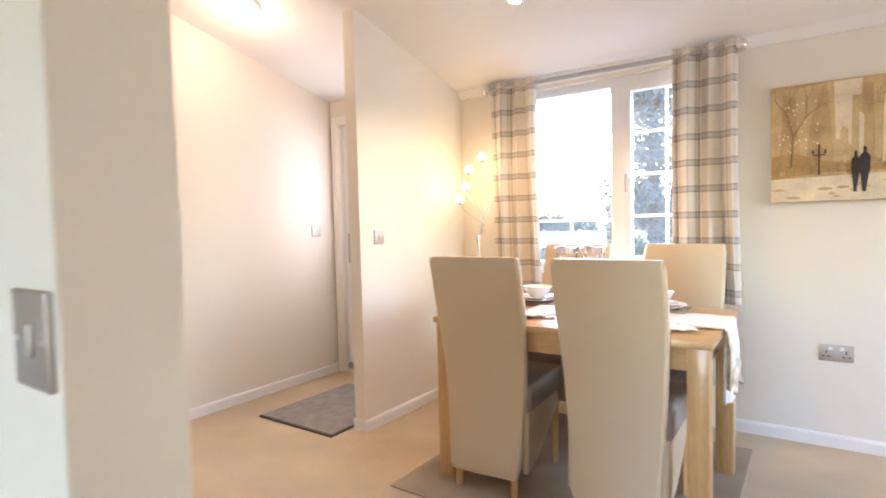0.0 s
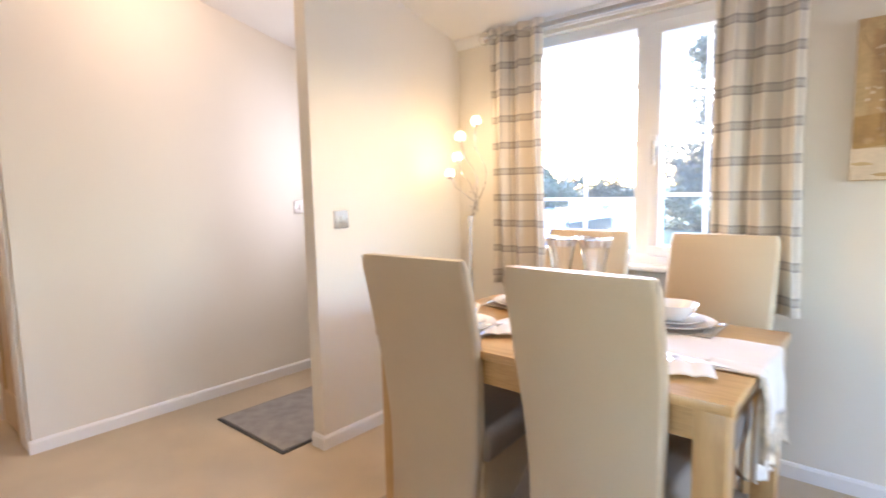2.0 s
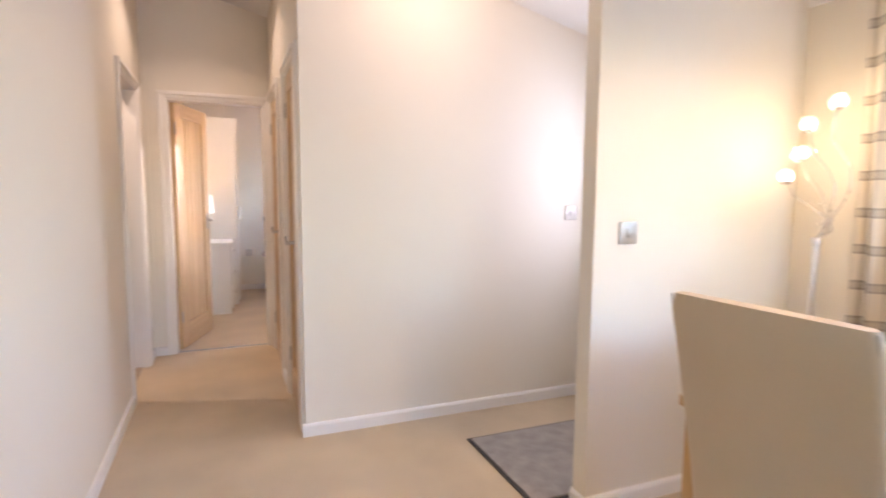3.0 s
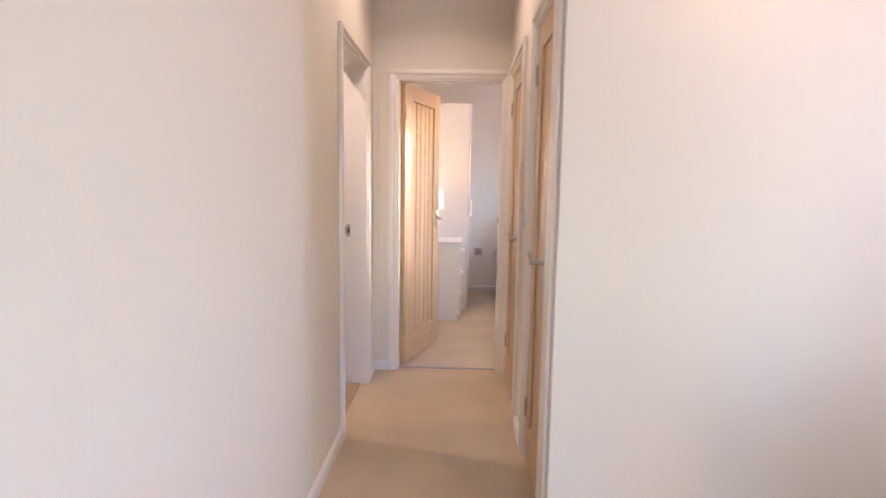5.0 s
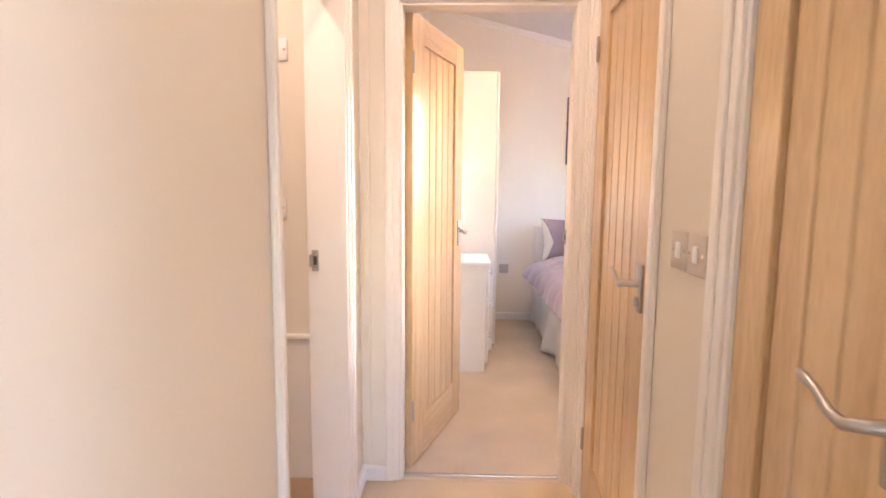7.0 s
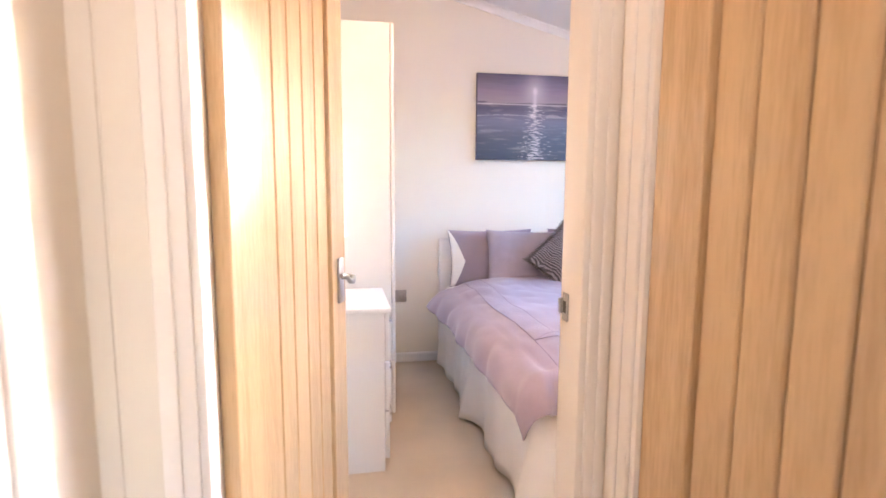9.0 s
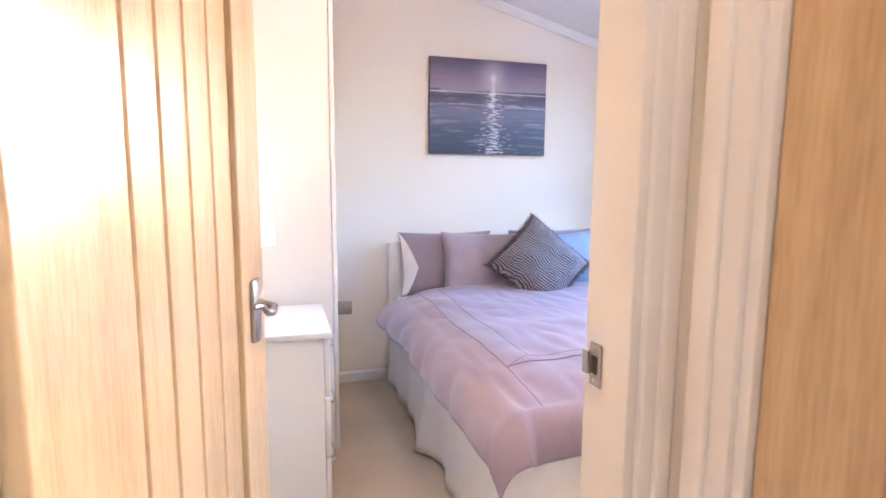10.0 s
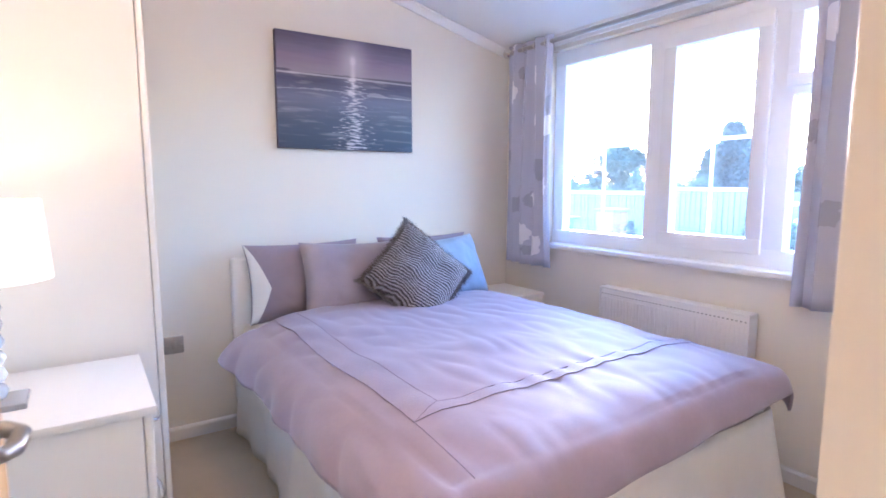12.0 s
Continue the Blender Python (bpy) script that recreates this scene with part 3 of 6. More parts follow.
solid("floor", box(XE1, XEAST, YSOUTH, YN, -0.12, 0), M["carpet"], "beige fitted carpet in hall and dining area", "floor", "structure")
solid("floor_bedroom", box(XB, XE1 - 0.002, YS, YN, -0.12, 0.001), M["bedcarpet"], "pale beige fitted bedroom carpet", "floor", "structure")
solid("floor_bathroom", box(XE1 + 0.001, -2.4, YSOUTH, YL - 0.04, 0.0, 0.006), M["vinyl"], "warm beige vinyl bathroom floor", "floor", "structure")
solid("threshold", box(XE0 + 0.035, XE1 - 0.03, DE[0], DE[1], 0.0, 0.008, bevel=0.003), M["steel"], "metal carpet strip across the bedroom doorway", "threshold", "structure")


def board(name, p, q, side, h=0.068, t=0.016):
    """A skirting board from p to q along the floor, standing out to one side, its top edge rounded."""
    p, q = Vector((*p, 0)), Vector((*q, 0))
    s = Vector((*side, 0)) * t
    bm = bmesh.new()
    prof = [(0, 0), (1, 0), (1, h - 0.012), (0.7, h - 0.003), (0.35, h), (0, h)]
    a = [bm.verts.new(p + s * k + Vector((0, 0, z))) for k, z in prof]
    b = [bm.verts.new(q + s * k + Vector((0, 0, z))) for k, z in prof]
    for i in range(len(prof)):
        j = (i + 1) % len(prof)
        bm.faces.new((a[i], a[j], b[j], b[i]))
    bm.faces.new(a[::-1])
    bm.faces.new(b)
    return solid(name, bm, M["white"], "white painted skirting board along the wall", "skirting board", "structure")


board("baseboard_window_wall", (XP1, YN), (XEAST, YN), (0, -1))
board("baseboard_partition", (XP1, 3.785), (XP1, YN - 0.016), (1, 0))
board("baseboard_partition_end", (XP0, 3.785), (XP1 + 0.016, 3.785), (0, -1))
board("baseboard_partition_back", (XP0, 3.785), (XP0, NOOK), (-1, 0))
board("baseboard_entrance", (XW, YR - 0.016), (XW, NOOK), (1, 0))
board("baseboard_hall_left", (DB[1] + 0.06, YL), (-0.55, YL), (0, 1))
board("baseboard_living_end", (-0.55, 1.845), (0.02, 1.845), (0, 1))
board("baseboard_hall_stub", (XE1, YL), (DB[0] - 0.055, YL), (0, 1))
board("baseboard_hall_end", (XE1, YL), (XE1, DE[0] - 0.058), (1, 0))
board("baseboard_hall_right", (-3.63, YR), (-3.335, YR), (0, -1))
board("baseboard_bed_wall", (XB, YS), (XB, YN), (1, 0))
board("baseboard_bed_window", (XB + 0.016, YN), (XE0, YN), (0, -1))

for y0, y1 in ((YL, 1.966), (1.97, DE[0] - 0.057)):
    part("panel", box(XE1 - 0.002, XE1 + 0.004, y0, y1, 0.0, ceil(YL) - 0.02, bevel=0.0015, seg=1), M["wall"], bpy.data.objects["wall_hall_end"])


def coving(name, p, q, side, drop=0.045):
    """A small cove between wall and ceiling from p to q, (x, y) each."""
    bm = bmesh.new()
    prof = [(0.0, -drop), (0.012, -drop), (0.02, -0.03), (0.036, -0.014), (drop, -0.008), (drop, 0.02), (0.0, 0.02)]
    rows = []
    for e in (p, q):
        row = []
        for k, dz in prof:
            x, y = e[0] + side[0] * k, e[1] + side[1] * k
            row.append(bm.verts.new((x, y, ceil(y) + dz)))
        rows.append(row)
    for i in range(len(prof)):
        j = (i + 1) % len(prof)
        bm.faces.new((rows[0][i], rows[0][j], rows[1][j], rows[1][i]))
    bm.faces.new(rows[0][::-1])
    bm.faces.new(rows[1])
    o = solid(name, bm, M["ceiling"], "white plaster coving under the ceiling", "coving", "structure", smooth=50)
    return o


coving("trim_coving_bed", (XB, YN), (XB, YS), (1, 0))
coving("trim_coving_bed_window", (XB, YN), (XE0, YN), (0, -1))
coving("trim_coving_dining", (XP1, YN), (XEAST, YN), (0, -1))


def casing(name, axis, lo, hi, face, out, top, back=None, w=0.058, lo_w=None, hi_w=None, lining=0.1):
    """A moulded white door frame: architraves on one face, and the lining with its stop through the wall."""
    o = tagged(new(name), "white painted moulded door frame", "door frame", kind="structure")

    def put(pn, u0, u1, d0, d1, z0, z1, bev=0.004):
        a, b = sorted((face + out * d0, face + out * d1))
        bm = box(u0, u1, a, b, z0, z1, bevel=bev) if axis == "x" else box(a, b, u0, u1, z0, z1, bevel=bev)
        part(pn, bm, M["frame"], o, smooth=40)
    lw, hw = (w if lo_w is None else lo_w), (w if hi_w is None else hi_w)
    for u, s, ww in ((lo, -1, lw), (hi, 1, hw)):
        if ww > 0.01:
            a, b = sorted((u, u + s * ww))
            put("architrave", a, b, 0.0, 0.013, 0, top + w * 0.35)
            if ww < 0.1:
                a, b = sorted((u + s * ww * 0.46, u + s * ww * 0.98))
                put("bead", a, b, 0.011, 0.021, 0, top + w * 0.8, 0.0045)
    put("architrave", lo - lw, hi + hw, 0.0005, 0.0125, top, top + w)
    put("bead", lo - lw * 0.95, hi + min(hw, w) * 0.95, 0.012, 0.024, top + w * 0.46, top + w * 0.98, 0.0045)
    put("lining", lo - 0.002, lo + 0.014, -lining - 0.004, 0.004, 0, top, 0.002)
    put("lining", hi - 0.014, hi + 0.002, -lining - 0.004, 0.004, 0, top, 0.002)
    put("lining", lo, hi, -lining - 0.004, 0.0035, top - 0.014, top + 0.002, 0.002)
    return o


casing("door_frame_1", "x", D1[0], D1[1], YR, -1, DOOR, hi_w=0.135)
casing("door_frame_2", "x", D2[0], D2[1], YR, -1, DOOR)
casing("door_frame_bathroom", "x", DB[0], DB[1], YL, 1, DB[3], w=0.05, lining=0.135)
casing("door_frame_bedroom", "y", DE[0], DE[1], XE1, 1, DOOR, hi_w=0.042, lining=0.088)
casing("door_frame_entrance", "x", DX[0], DX[1], NOOK, -1, DX[3], w=0.05)


def lever(parent, x, z, face, way, lock=False):
    """A scroll lever on a square backplate: at x along the leaf, standing out from face, its grip pointing to way (+1 or -1)."""
    plate = part("backplate", box(x - 0.021, x + 0.021, face - 0.009, face, z - 0.08, z + 0.055, bevel=0.003), M["steel"], parent, "satin nickel backplate", smooth=40)
    y = face
    pts = [(x, y - 0.005, z), (x, y - 0.03, z), (x + way * 0.01, y - 0.047, z - 0.001), (x + way * 0.03, y - 0.05, z - 0.008), (x + way * 0.055, y - 0.05, z - 0.004),
           (x + way * 0.08, y - 0.05, z + 0.014), (x + way * 0.105, y - 0.05, z + 0.022), (x + way * 0.122, y - 0.046, z + 0.023)]
    part("lever", tube(pts, [0.011, 0.009, 0.009, 0.0088, 0.007, 0.0062, 0.0078, 0.006], 12), M["steel"], parent, "satin nickel scroll lever", smooth=60)
    if lock:
        part("thumb_turn", box(x - 0.008, x + 0.008, face - 0.02, face - 0.009, z - 0.062, z - 0.036, bevel=0.003), M["steel"], parent)


def oak_door(name, width, label, handle_side, way, boards=5, lock=False, st=0.118, grip=1.0, hinge_st=0.118):
    """A boarded oak door: stiles, rails and V-jointed boards set back; local x along the leaf, front at y = 0, facing -y."""
    o = tagged(new(name), label, "door", "oak doors", "structure")
    h, t = DOOR - 0.012, 0.036
    for x0, x1 in ((0, hinge_st), (width - st, width)):
        part("stile", box(x0, x1, 0, t, 0, h, bevel=0.003), M["oak"], o)
    part("top_rail", box(hinge_st, width - st, 0.0008, t, h - 0.11, h, bevel=0.002), M["oakx"], o)
    part("bottom_rail", box(hinge_st, width - st, 0.0008, t, 0, 0.20, bevel=0.002), M["oakx"], o)
    w = (width - st - hinge_st) / boards
    for k in range(boards):
        part("board", box(hinge_st + k * w + 0.0018, hinge_st + (k + 1) * w - 0.0018, 0.011, t - 0.011, 0.195, h - 0.105, bevel=0.0035, seg=1), M["oak"], o)
    # Backing coloured darker than the boards so the joints read dark.
    part("backing", box(hinge_st - 0.01, width - st + 0.01, 0.017, t - 0.014, 0.19, h - 0.10), M["groove"], o)
    hx = width - st * 0.5 if handle_side > 0 else st * 0.5
    lever(o, hx, grip, 0.0, way, lock)
    for z in (0.22, h - 0.25):
        x = 0.0 if handle_side > 0 else width
        part("hinge", tube([(x, -0.004, z), (x, -0.004, z + 0.09)], 0.006, 10), M["steel"], o, "steel butt hinge", smooth=60)
    return o


# local x of a door on the hall's side wall runs from west to east and its front faces the hall
d = oak_door("door_1", D1[1] - D1[0] - 0.034, "narrow closed oak cupboard door with vertical boards", 1, -1, 3, st=0.095, hinge_st=0.095)
d.matrix_basis = pose(D1[0] + 0.017, YR + 0.004, 0.006)
d = oak_door("door_2", D2[1] - D2[0] - 0.034, "closed oak hall door with vertical boards", 1, -1, 5, True)
d.matrix_basis = pose(D2[0] + 0.017, YR + 0.004, 0.006)
d = oak_door("door_3", 0.667, "oak bedroom door standing open, sunlit", 1, -1, 5, grip=1.024, hinge_st=0.135)
LEAF_TURN = 180 - 18.6
d.matrix_basis = pose(-4.588, 2.137, 0.008, 0, 0, LEAF_TURN)


def keep_plate(name, place, axis, label):
    o = thing(name, place, label, "strike plate")
    if axis == "x":
        part("plate", box(-0.0015, 0.0015, -0.012, 0.012, -0.038, 0.038, bevel=0.001), M["steel"], o)
        part("mortice", box(-0.0025, 0.0025, -0.006, 0.007, -0.016, 0.016), M["rubber"], o)
        part("lip", box(-0.002, 0.008, -0.02, -0.011, -0.022, 0.022, bevel=0.001), M["steel"], o)
    else:
        part("plate", box(-0.012, 0.012, -0.0015, 0.0015, -0.029, 0.029, bevel=0.0012), M["steel"], o)
        part("mortice", box(-0.007, 0.006, -0.0025, 0.0025, -0.012, 0.012), M["rubber"], o)
        part("lip", box(-0.024, -0.011, -0.006, 0.002, -0.016, 0.016, bevel=0.0015), M["steel"], o)
    for s in (-1, 1):
        part("screw", (box(-0.003, 0.003, -0.0022, -0.0018 + 0.004, s * 0.021 - 0.003, s * 0.021 + 0.003) if axis == "y" else box(-0.0022, 0.0022, -0.003, 0.003, s * 0.03 - 0.003, s * 0.03 + 0.003)), M["chrome"], o)
    return o


keep_plate("strike_plate", (-4.562, DE[1] - 0.0165, 1.06), "y", "nickel strike plate in the white door lining")
keep_plate("strike_plate", (DB[0] + 0.0165, YL - 0.112, 1.0), "x", "nickel strike plate in the bathroom door lining")

# entrance door: white, with a long panel and a steel handle plate
d = tagged(new("door_4"), "white closed entrance door with a glazed upper panel", "door", kind="structure")
GX0, GX1, GZ0, GZ1 = DX[0] + 0.17, DX[1] - 0.17, 1.02, 1.85
for a in ((DX[0] + 0.016, DX[1] - 0.016, 0.03, GZ0), (DX[0] + 0.016, DX[1] - 0.016, GZ1, DX[3] - 0.016), (DX[0] + 0.016, GX0, GZ0, GZ1), (GX1, DX[1] - 0.016, GZ0, GZ1)):
    part("leaf_panel", box(a[0], a[1], NOOK + 0.045, NOOK + 0.095, a[2], a[3]), M["plastic"], d)
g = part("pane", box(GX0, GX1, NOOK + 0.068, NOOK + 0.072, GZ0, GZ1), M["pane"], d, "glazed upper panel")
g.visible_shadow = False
for x0, x1, z0, z1 in ((DX[0] + 0.13, DX[1] - 0.13, 0.25, 0.95), (GX0 - 0.03, GX1 + 0.03, GZ0 - 0.03, GZ1 + 0.03)):
    for a in ((x0, x1, z0, z0 + 0.03), (x0, x1, z1 - 0.03, z1), (x0, x0 + 0.03, z0 + 0.03, z1 - 0.03), (x1 - 0.03, x1, z0 + 0.03, z1 - 0.03)):
        part("moulding", box(a[0], a[1], NOOK + 0.032, NOOK + 0.046, a[2], a[3], bevel=0.005), M["plastic"], d)
part("handle_plate", box(DX[0] + 0.05, DX[0] + 0.085, NOOK + 0.036, NOOK + 0.046, 0.9, 1.14, bevel=0.003), M["steel"], d)
part("weather_bar", box(DX[0] + 0.02, DX[1] - 0.02, NOOK + 0.02, NOOK + 0.05, 0.03, 0.075, bevel=0.006), M["steel"], d)


# ---- windows ----
def frame_bars(parent, pn, x0, x1, z0, z1, y0, y1, w, material, bev=0.005):
    for a in ((x0, x1, z0, z0 + w), (x0, x1, z1 - w, z1)):
        part(pn, box(a[0], a[1], y0, y1, a[2], a[3], bevel=bev), material, parent, smooth=40)
    for a in ((x0, x0 + w), (x1 - w, x1)):
        part(pn, box(a[0], a[1], y0 + 0.0015, y1 - 0.0015, z0 + w - 0.004, z1 - w + 0.004, bevel=bev), material, parent, smooth=40)


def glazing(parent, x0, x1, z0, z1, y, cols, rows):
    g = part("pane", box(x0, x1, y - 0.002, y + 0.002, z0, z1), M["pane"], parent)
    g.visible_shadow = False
    for k in range(1, cols):
        x = x0 + (x1 - x0) * k / cols
        part("glazing_bar", box(x - 0.009, x + 0.009, y - 0.008, y - 0.003, z0, z1), M["bar"], parent)
    for k in range(1, rows):
        z = z0 + (z1 - z0) * k / rows
        part("glazing_bar", box(x0, x1, y - 0.0085, y - 0.0035, z - 0.009, z + 0.009), M["bar"], parent)


FY = YN + 0.045     # windows' inner plane
# dining window: a fixed light and an opening sash
w = tagged(new("window_1"), "white plastic window, one fixed light and one sash with glazing bars", "window", kind="structure")
x0, x1, z0, z1 = W1
frame_bars(w, "frame", x0, x1, z0, z1, FY, FY + 0.07, 0.055, M["plastic"])
part("mullion", box(-0.45, -0.365, FY + 0.002, FY + 0.068, z0 + 0.05, z1 - 0.05, bevel=0.005), M["plastic"], w)
frame_bars(w, "sash", -0.375, x1 - 0.045, z0 + 0.045, z1 - 0.045, FY - 0.012, FY + 0.05, 0.052, M["plastic"])
glazing(w, x0 + 0.05, -0.445, z0 + 0.05, z1 - 0.05, FY + 0.04, 2, 4)
glazing(w, -0.325, x1 - 0.09, z0 + 0.09, z1 - 0.09, FY + 0.03, 2, 4)
part("window_handle", tube([(-0.348, FY - 0.02, 1.48), (-0.348, FY - 0.035, 1.48), (-0.348, FY - 0.035, 1.37)], 0.008), M["steel"], w, "small metal window handle")
part("handle_base", box(-0.36, -0.336, FY - 0.024, FY - 0.01, 1.45, 1.51, bevel=0.004), M["plastic"], w)
part("window_sill", box(x0 - 0.04, x1 + 0.04, YN - 0.045, FY + 0.01, z0 - 0.022, z0 + 0.003, bevel=0.006), M["white"], w)
for a in ((x0 - 0.003, x0 + 0.004), (x1 - 0.004, x1 + 0.003)):
    part("reveal", box(a[0], a[1], YN - 0.002, FY + 0.005, z0, z1), M["white"], w)

# bedroom window: fixed light, sash, and a third light with a fanlight over it
w = tagged(new("window_2"), "wide white plastic window of three lights with glazing bars", "window", kind="structure")
x0, x1, z0, z1 = W2
frame_bars(w, "frame", x0, x1, z0, z1, FY, FY + 0.07, 0.085, M["plastic"])
for xm in (-6.222, -5.637):
    part("mullion", box(xm - 0.06, xm + 0.06, FY + 0.002, FY + 0.068, z0 + 0.06, z1 - 0.06, bevel=0.005), M["plastic"], w)
frame_bars(w, "sash", -6.19, -5.667, z0 + 0.06, z1 - 0.06, FY - 0.014, FY + 0.05, 0.068, M["plastic"])
part("transom", box(-5.59, x1 - 0.06, FY + 0.003, FY + 0.067, 1.65, 1.715, bevel=0.005), M["plastic"], w)
frame_bars(w, "fanlight", -5.605, x1 - 0.045, 1.685, z1 - 0.05, FY - 0.014, FY + 0.05, 0.05, M["plastic"])
glazing(w, x0 + 0.06, -6.267, z0 + 0.06, z1 - 0.06, FY + 0.04, 2, 4)
glazing(w, -6.135, -5.722, z0 + 0.11, z1 - 0.11, FY + 0.03, 2, 4)
glazing(w, -5.59, x1 - 0.06, z0 + 0.06, 1.655, FY + 0.04, 2, 3)
glazing(w, -5.56, x1 - 0.09, 1.73, z1 - 0.095, FY + 0.03, 2, 1)
part("window_sill", box(x0 - 0.05, x1 + 0.05, YN - 0.05, FY + 0.01, z0 - 0.024, z0 + 0.003, bevel=0.006), M["white"], w)


def curtain(name, x0, x1, y, z0, z1, folds, depth, material, label, rod, seed):
    """A gathered eyelet curtain, its folds deeper below, with metal rings at the pole."""
    o = thing(name, ((x0 + x1) / 2, y, z0), label, "curtain")
    rnd = random.Random(seed)
    ph = [rnd.uniform(-0.5, 0.5) for _ in range(folds + 2)]
    wd = x1 - x0
    cloth = wd * 2.0

    def f(u, v):
        k = u * folds
        d = depth * (0.65 + 0.35 * (1 - v)) * math.sin(2 * math.pi * k + ph[int(k)] * 0.4 * (1 - v)) + 0.012 * math.sin(9 * u + 4 * v)
        sway = 0.012 * math.sin(3.1 * v + seed) * (1 - v) + 0.02 * (u - 0.5) * (1 - v)
        return ((u - 0.5) * wd + sway + 0.012 * math.sin(4 * math.pi * k) , d, v * (z1 - z0))
    c = part("cloth", sheet(f, folds * 16, 24, lambda u, v: (u * cloth, v * (z1 - z0))), material, o, smooth=170)
    thicken(c, 0.003)
    for k in range(folds):
        x = (k + 0.5) / folds
        ring = bmesh.new()
        n = 20
        tube([((x - 0.5) * wd + 0.0, 0.024 * math.cos(2 * math.pi * i / n), rod - z0 + 0.024 * math.sin(2 * math.pi * i / n)) for i in range(n + 1)], 0.004, 8, ring)
        part("eyelet", ring, M["chrome"], o, smooth=60)
    return o


def pole(name, x0, x1, y, z, label, ends):
    o = thing(name, ((x0 + x1) / 2, y, z), label, "curtain pole")
    h = (x1 - x0) / 2
    part("rod", tube([(-h, 0, 0), (h, 0, 0)], 0.013, 14), M["steel"], o, smooth=60)
    for s in ends:
        part("finial", lathe([(0.0, -0.036), (0.014, -0.034), (0.03, -0.02), (0.036, 0), (0.03, 0.02), (0.014, 0.034), (0.0, 0.036)], 20), M["chrome"], o, "round metal finial", smooth=60).matrix_basis = pose(s * (h + 0.03), 0, 0, 0, 90)
    for s in (-1, 1):
        part("bracket", tube([(s * (h - 0.06), 0, -0.005), (s * (h - 0.06), 0.05, -0.01), (s * (h - 0.06), YN - y, -0.01)], 0.007), M["steel"], o)
    return o


PY = YN - 0.088
pole("curtain_pole", -1.235, 0.255, PY, 2.11, "brushed steel curtain pole with ball ends over the window", (-1, 1))
curtain("curtain", -1.225, -0.893, PY, 0.72, 2.152, 3, 0.042, M["plaid"], "cream and grey-brown plaid curtain, drawn back", 2.11, 1)
curtain("curtain", -0.055, 0.272, PY, 0.72, 2.152, 3, 0.042, M["plaid"], "cream and grey-brown plaid curtain hanging behind a chair", 2.11, 2)
pole("curtain_pole", -7.22, -4.80, PY, 2.115, "slim steel curtain pole over the bedroom window", (-1, 1))
curtain("curtain", -7.235, -6.85, PY, 0.765, 2.155, 4, 0.034, M["floral"], "lavender-grey curtain with pale flowers, drawn back", 2.115, 3)
curtain("curtain", -5.455, -4.90, PY, 0.785, 2.155, 5, 0.036, M["floral"], "lavender-grey curtain with pale flowers by the doorway side", 2.115, 4)


# ---- dining place ----
solid("rug", box(-0.99, 0.36, 3.355, 4.63, 0.0, 0.009, bevel=0.004), M["rug"], "flat taupe rug under the dining table", "rug")

TX0, TX1, TY0, TY1, TZ = -0.868, 0.325, 3.555, 4.345, 0.768
t = thing("dining_table", ((TX0 + TX1) / 2, (TY0 + TY1) / 2, 0.009), "solid oak dining table with square legs, laid for a meal", "table")
hx, hy, tz = (TX1 - TX0) / 2, (TY1 - TY0) / 2, TZ - 0.009
part("tabletop", box(-hx, hx, -hy, hy, tz - 0.028, tz, bevel=0.004), M["table"], t, smooth=40)
for sx in (-1, 1):
    for sy in (-1, 1):
        x, y = sx * (hx - 0.05), sy * (hy - 0.05)
        part("leg", box(x - 0.038, x + 0.038, y - 0.038, y + 0.038, 0, tz - 0.028, bevel=0.004), M["tableleg"], t, smooth=40)
for s in (-1, 1):
    part("apron", box(-hx + 0.088, hx - 0.088, s * (hy - 0.045) - 0.011, s * (hy - 0.045) + 0.011, tz - 0.118, tz - 0.028, bevel=0.002), M["table"], t)
    part("apron", box(s * (hx - 0.045) - 0.011, s * (hx - 0.045) + 0.011, -hy + 0.088, hy - 0.088, tz - 0.118, tz - 0.028, bevel=0.002), M["table"], t)


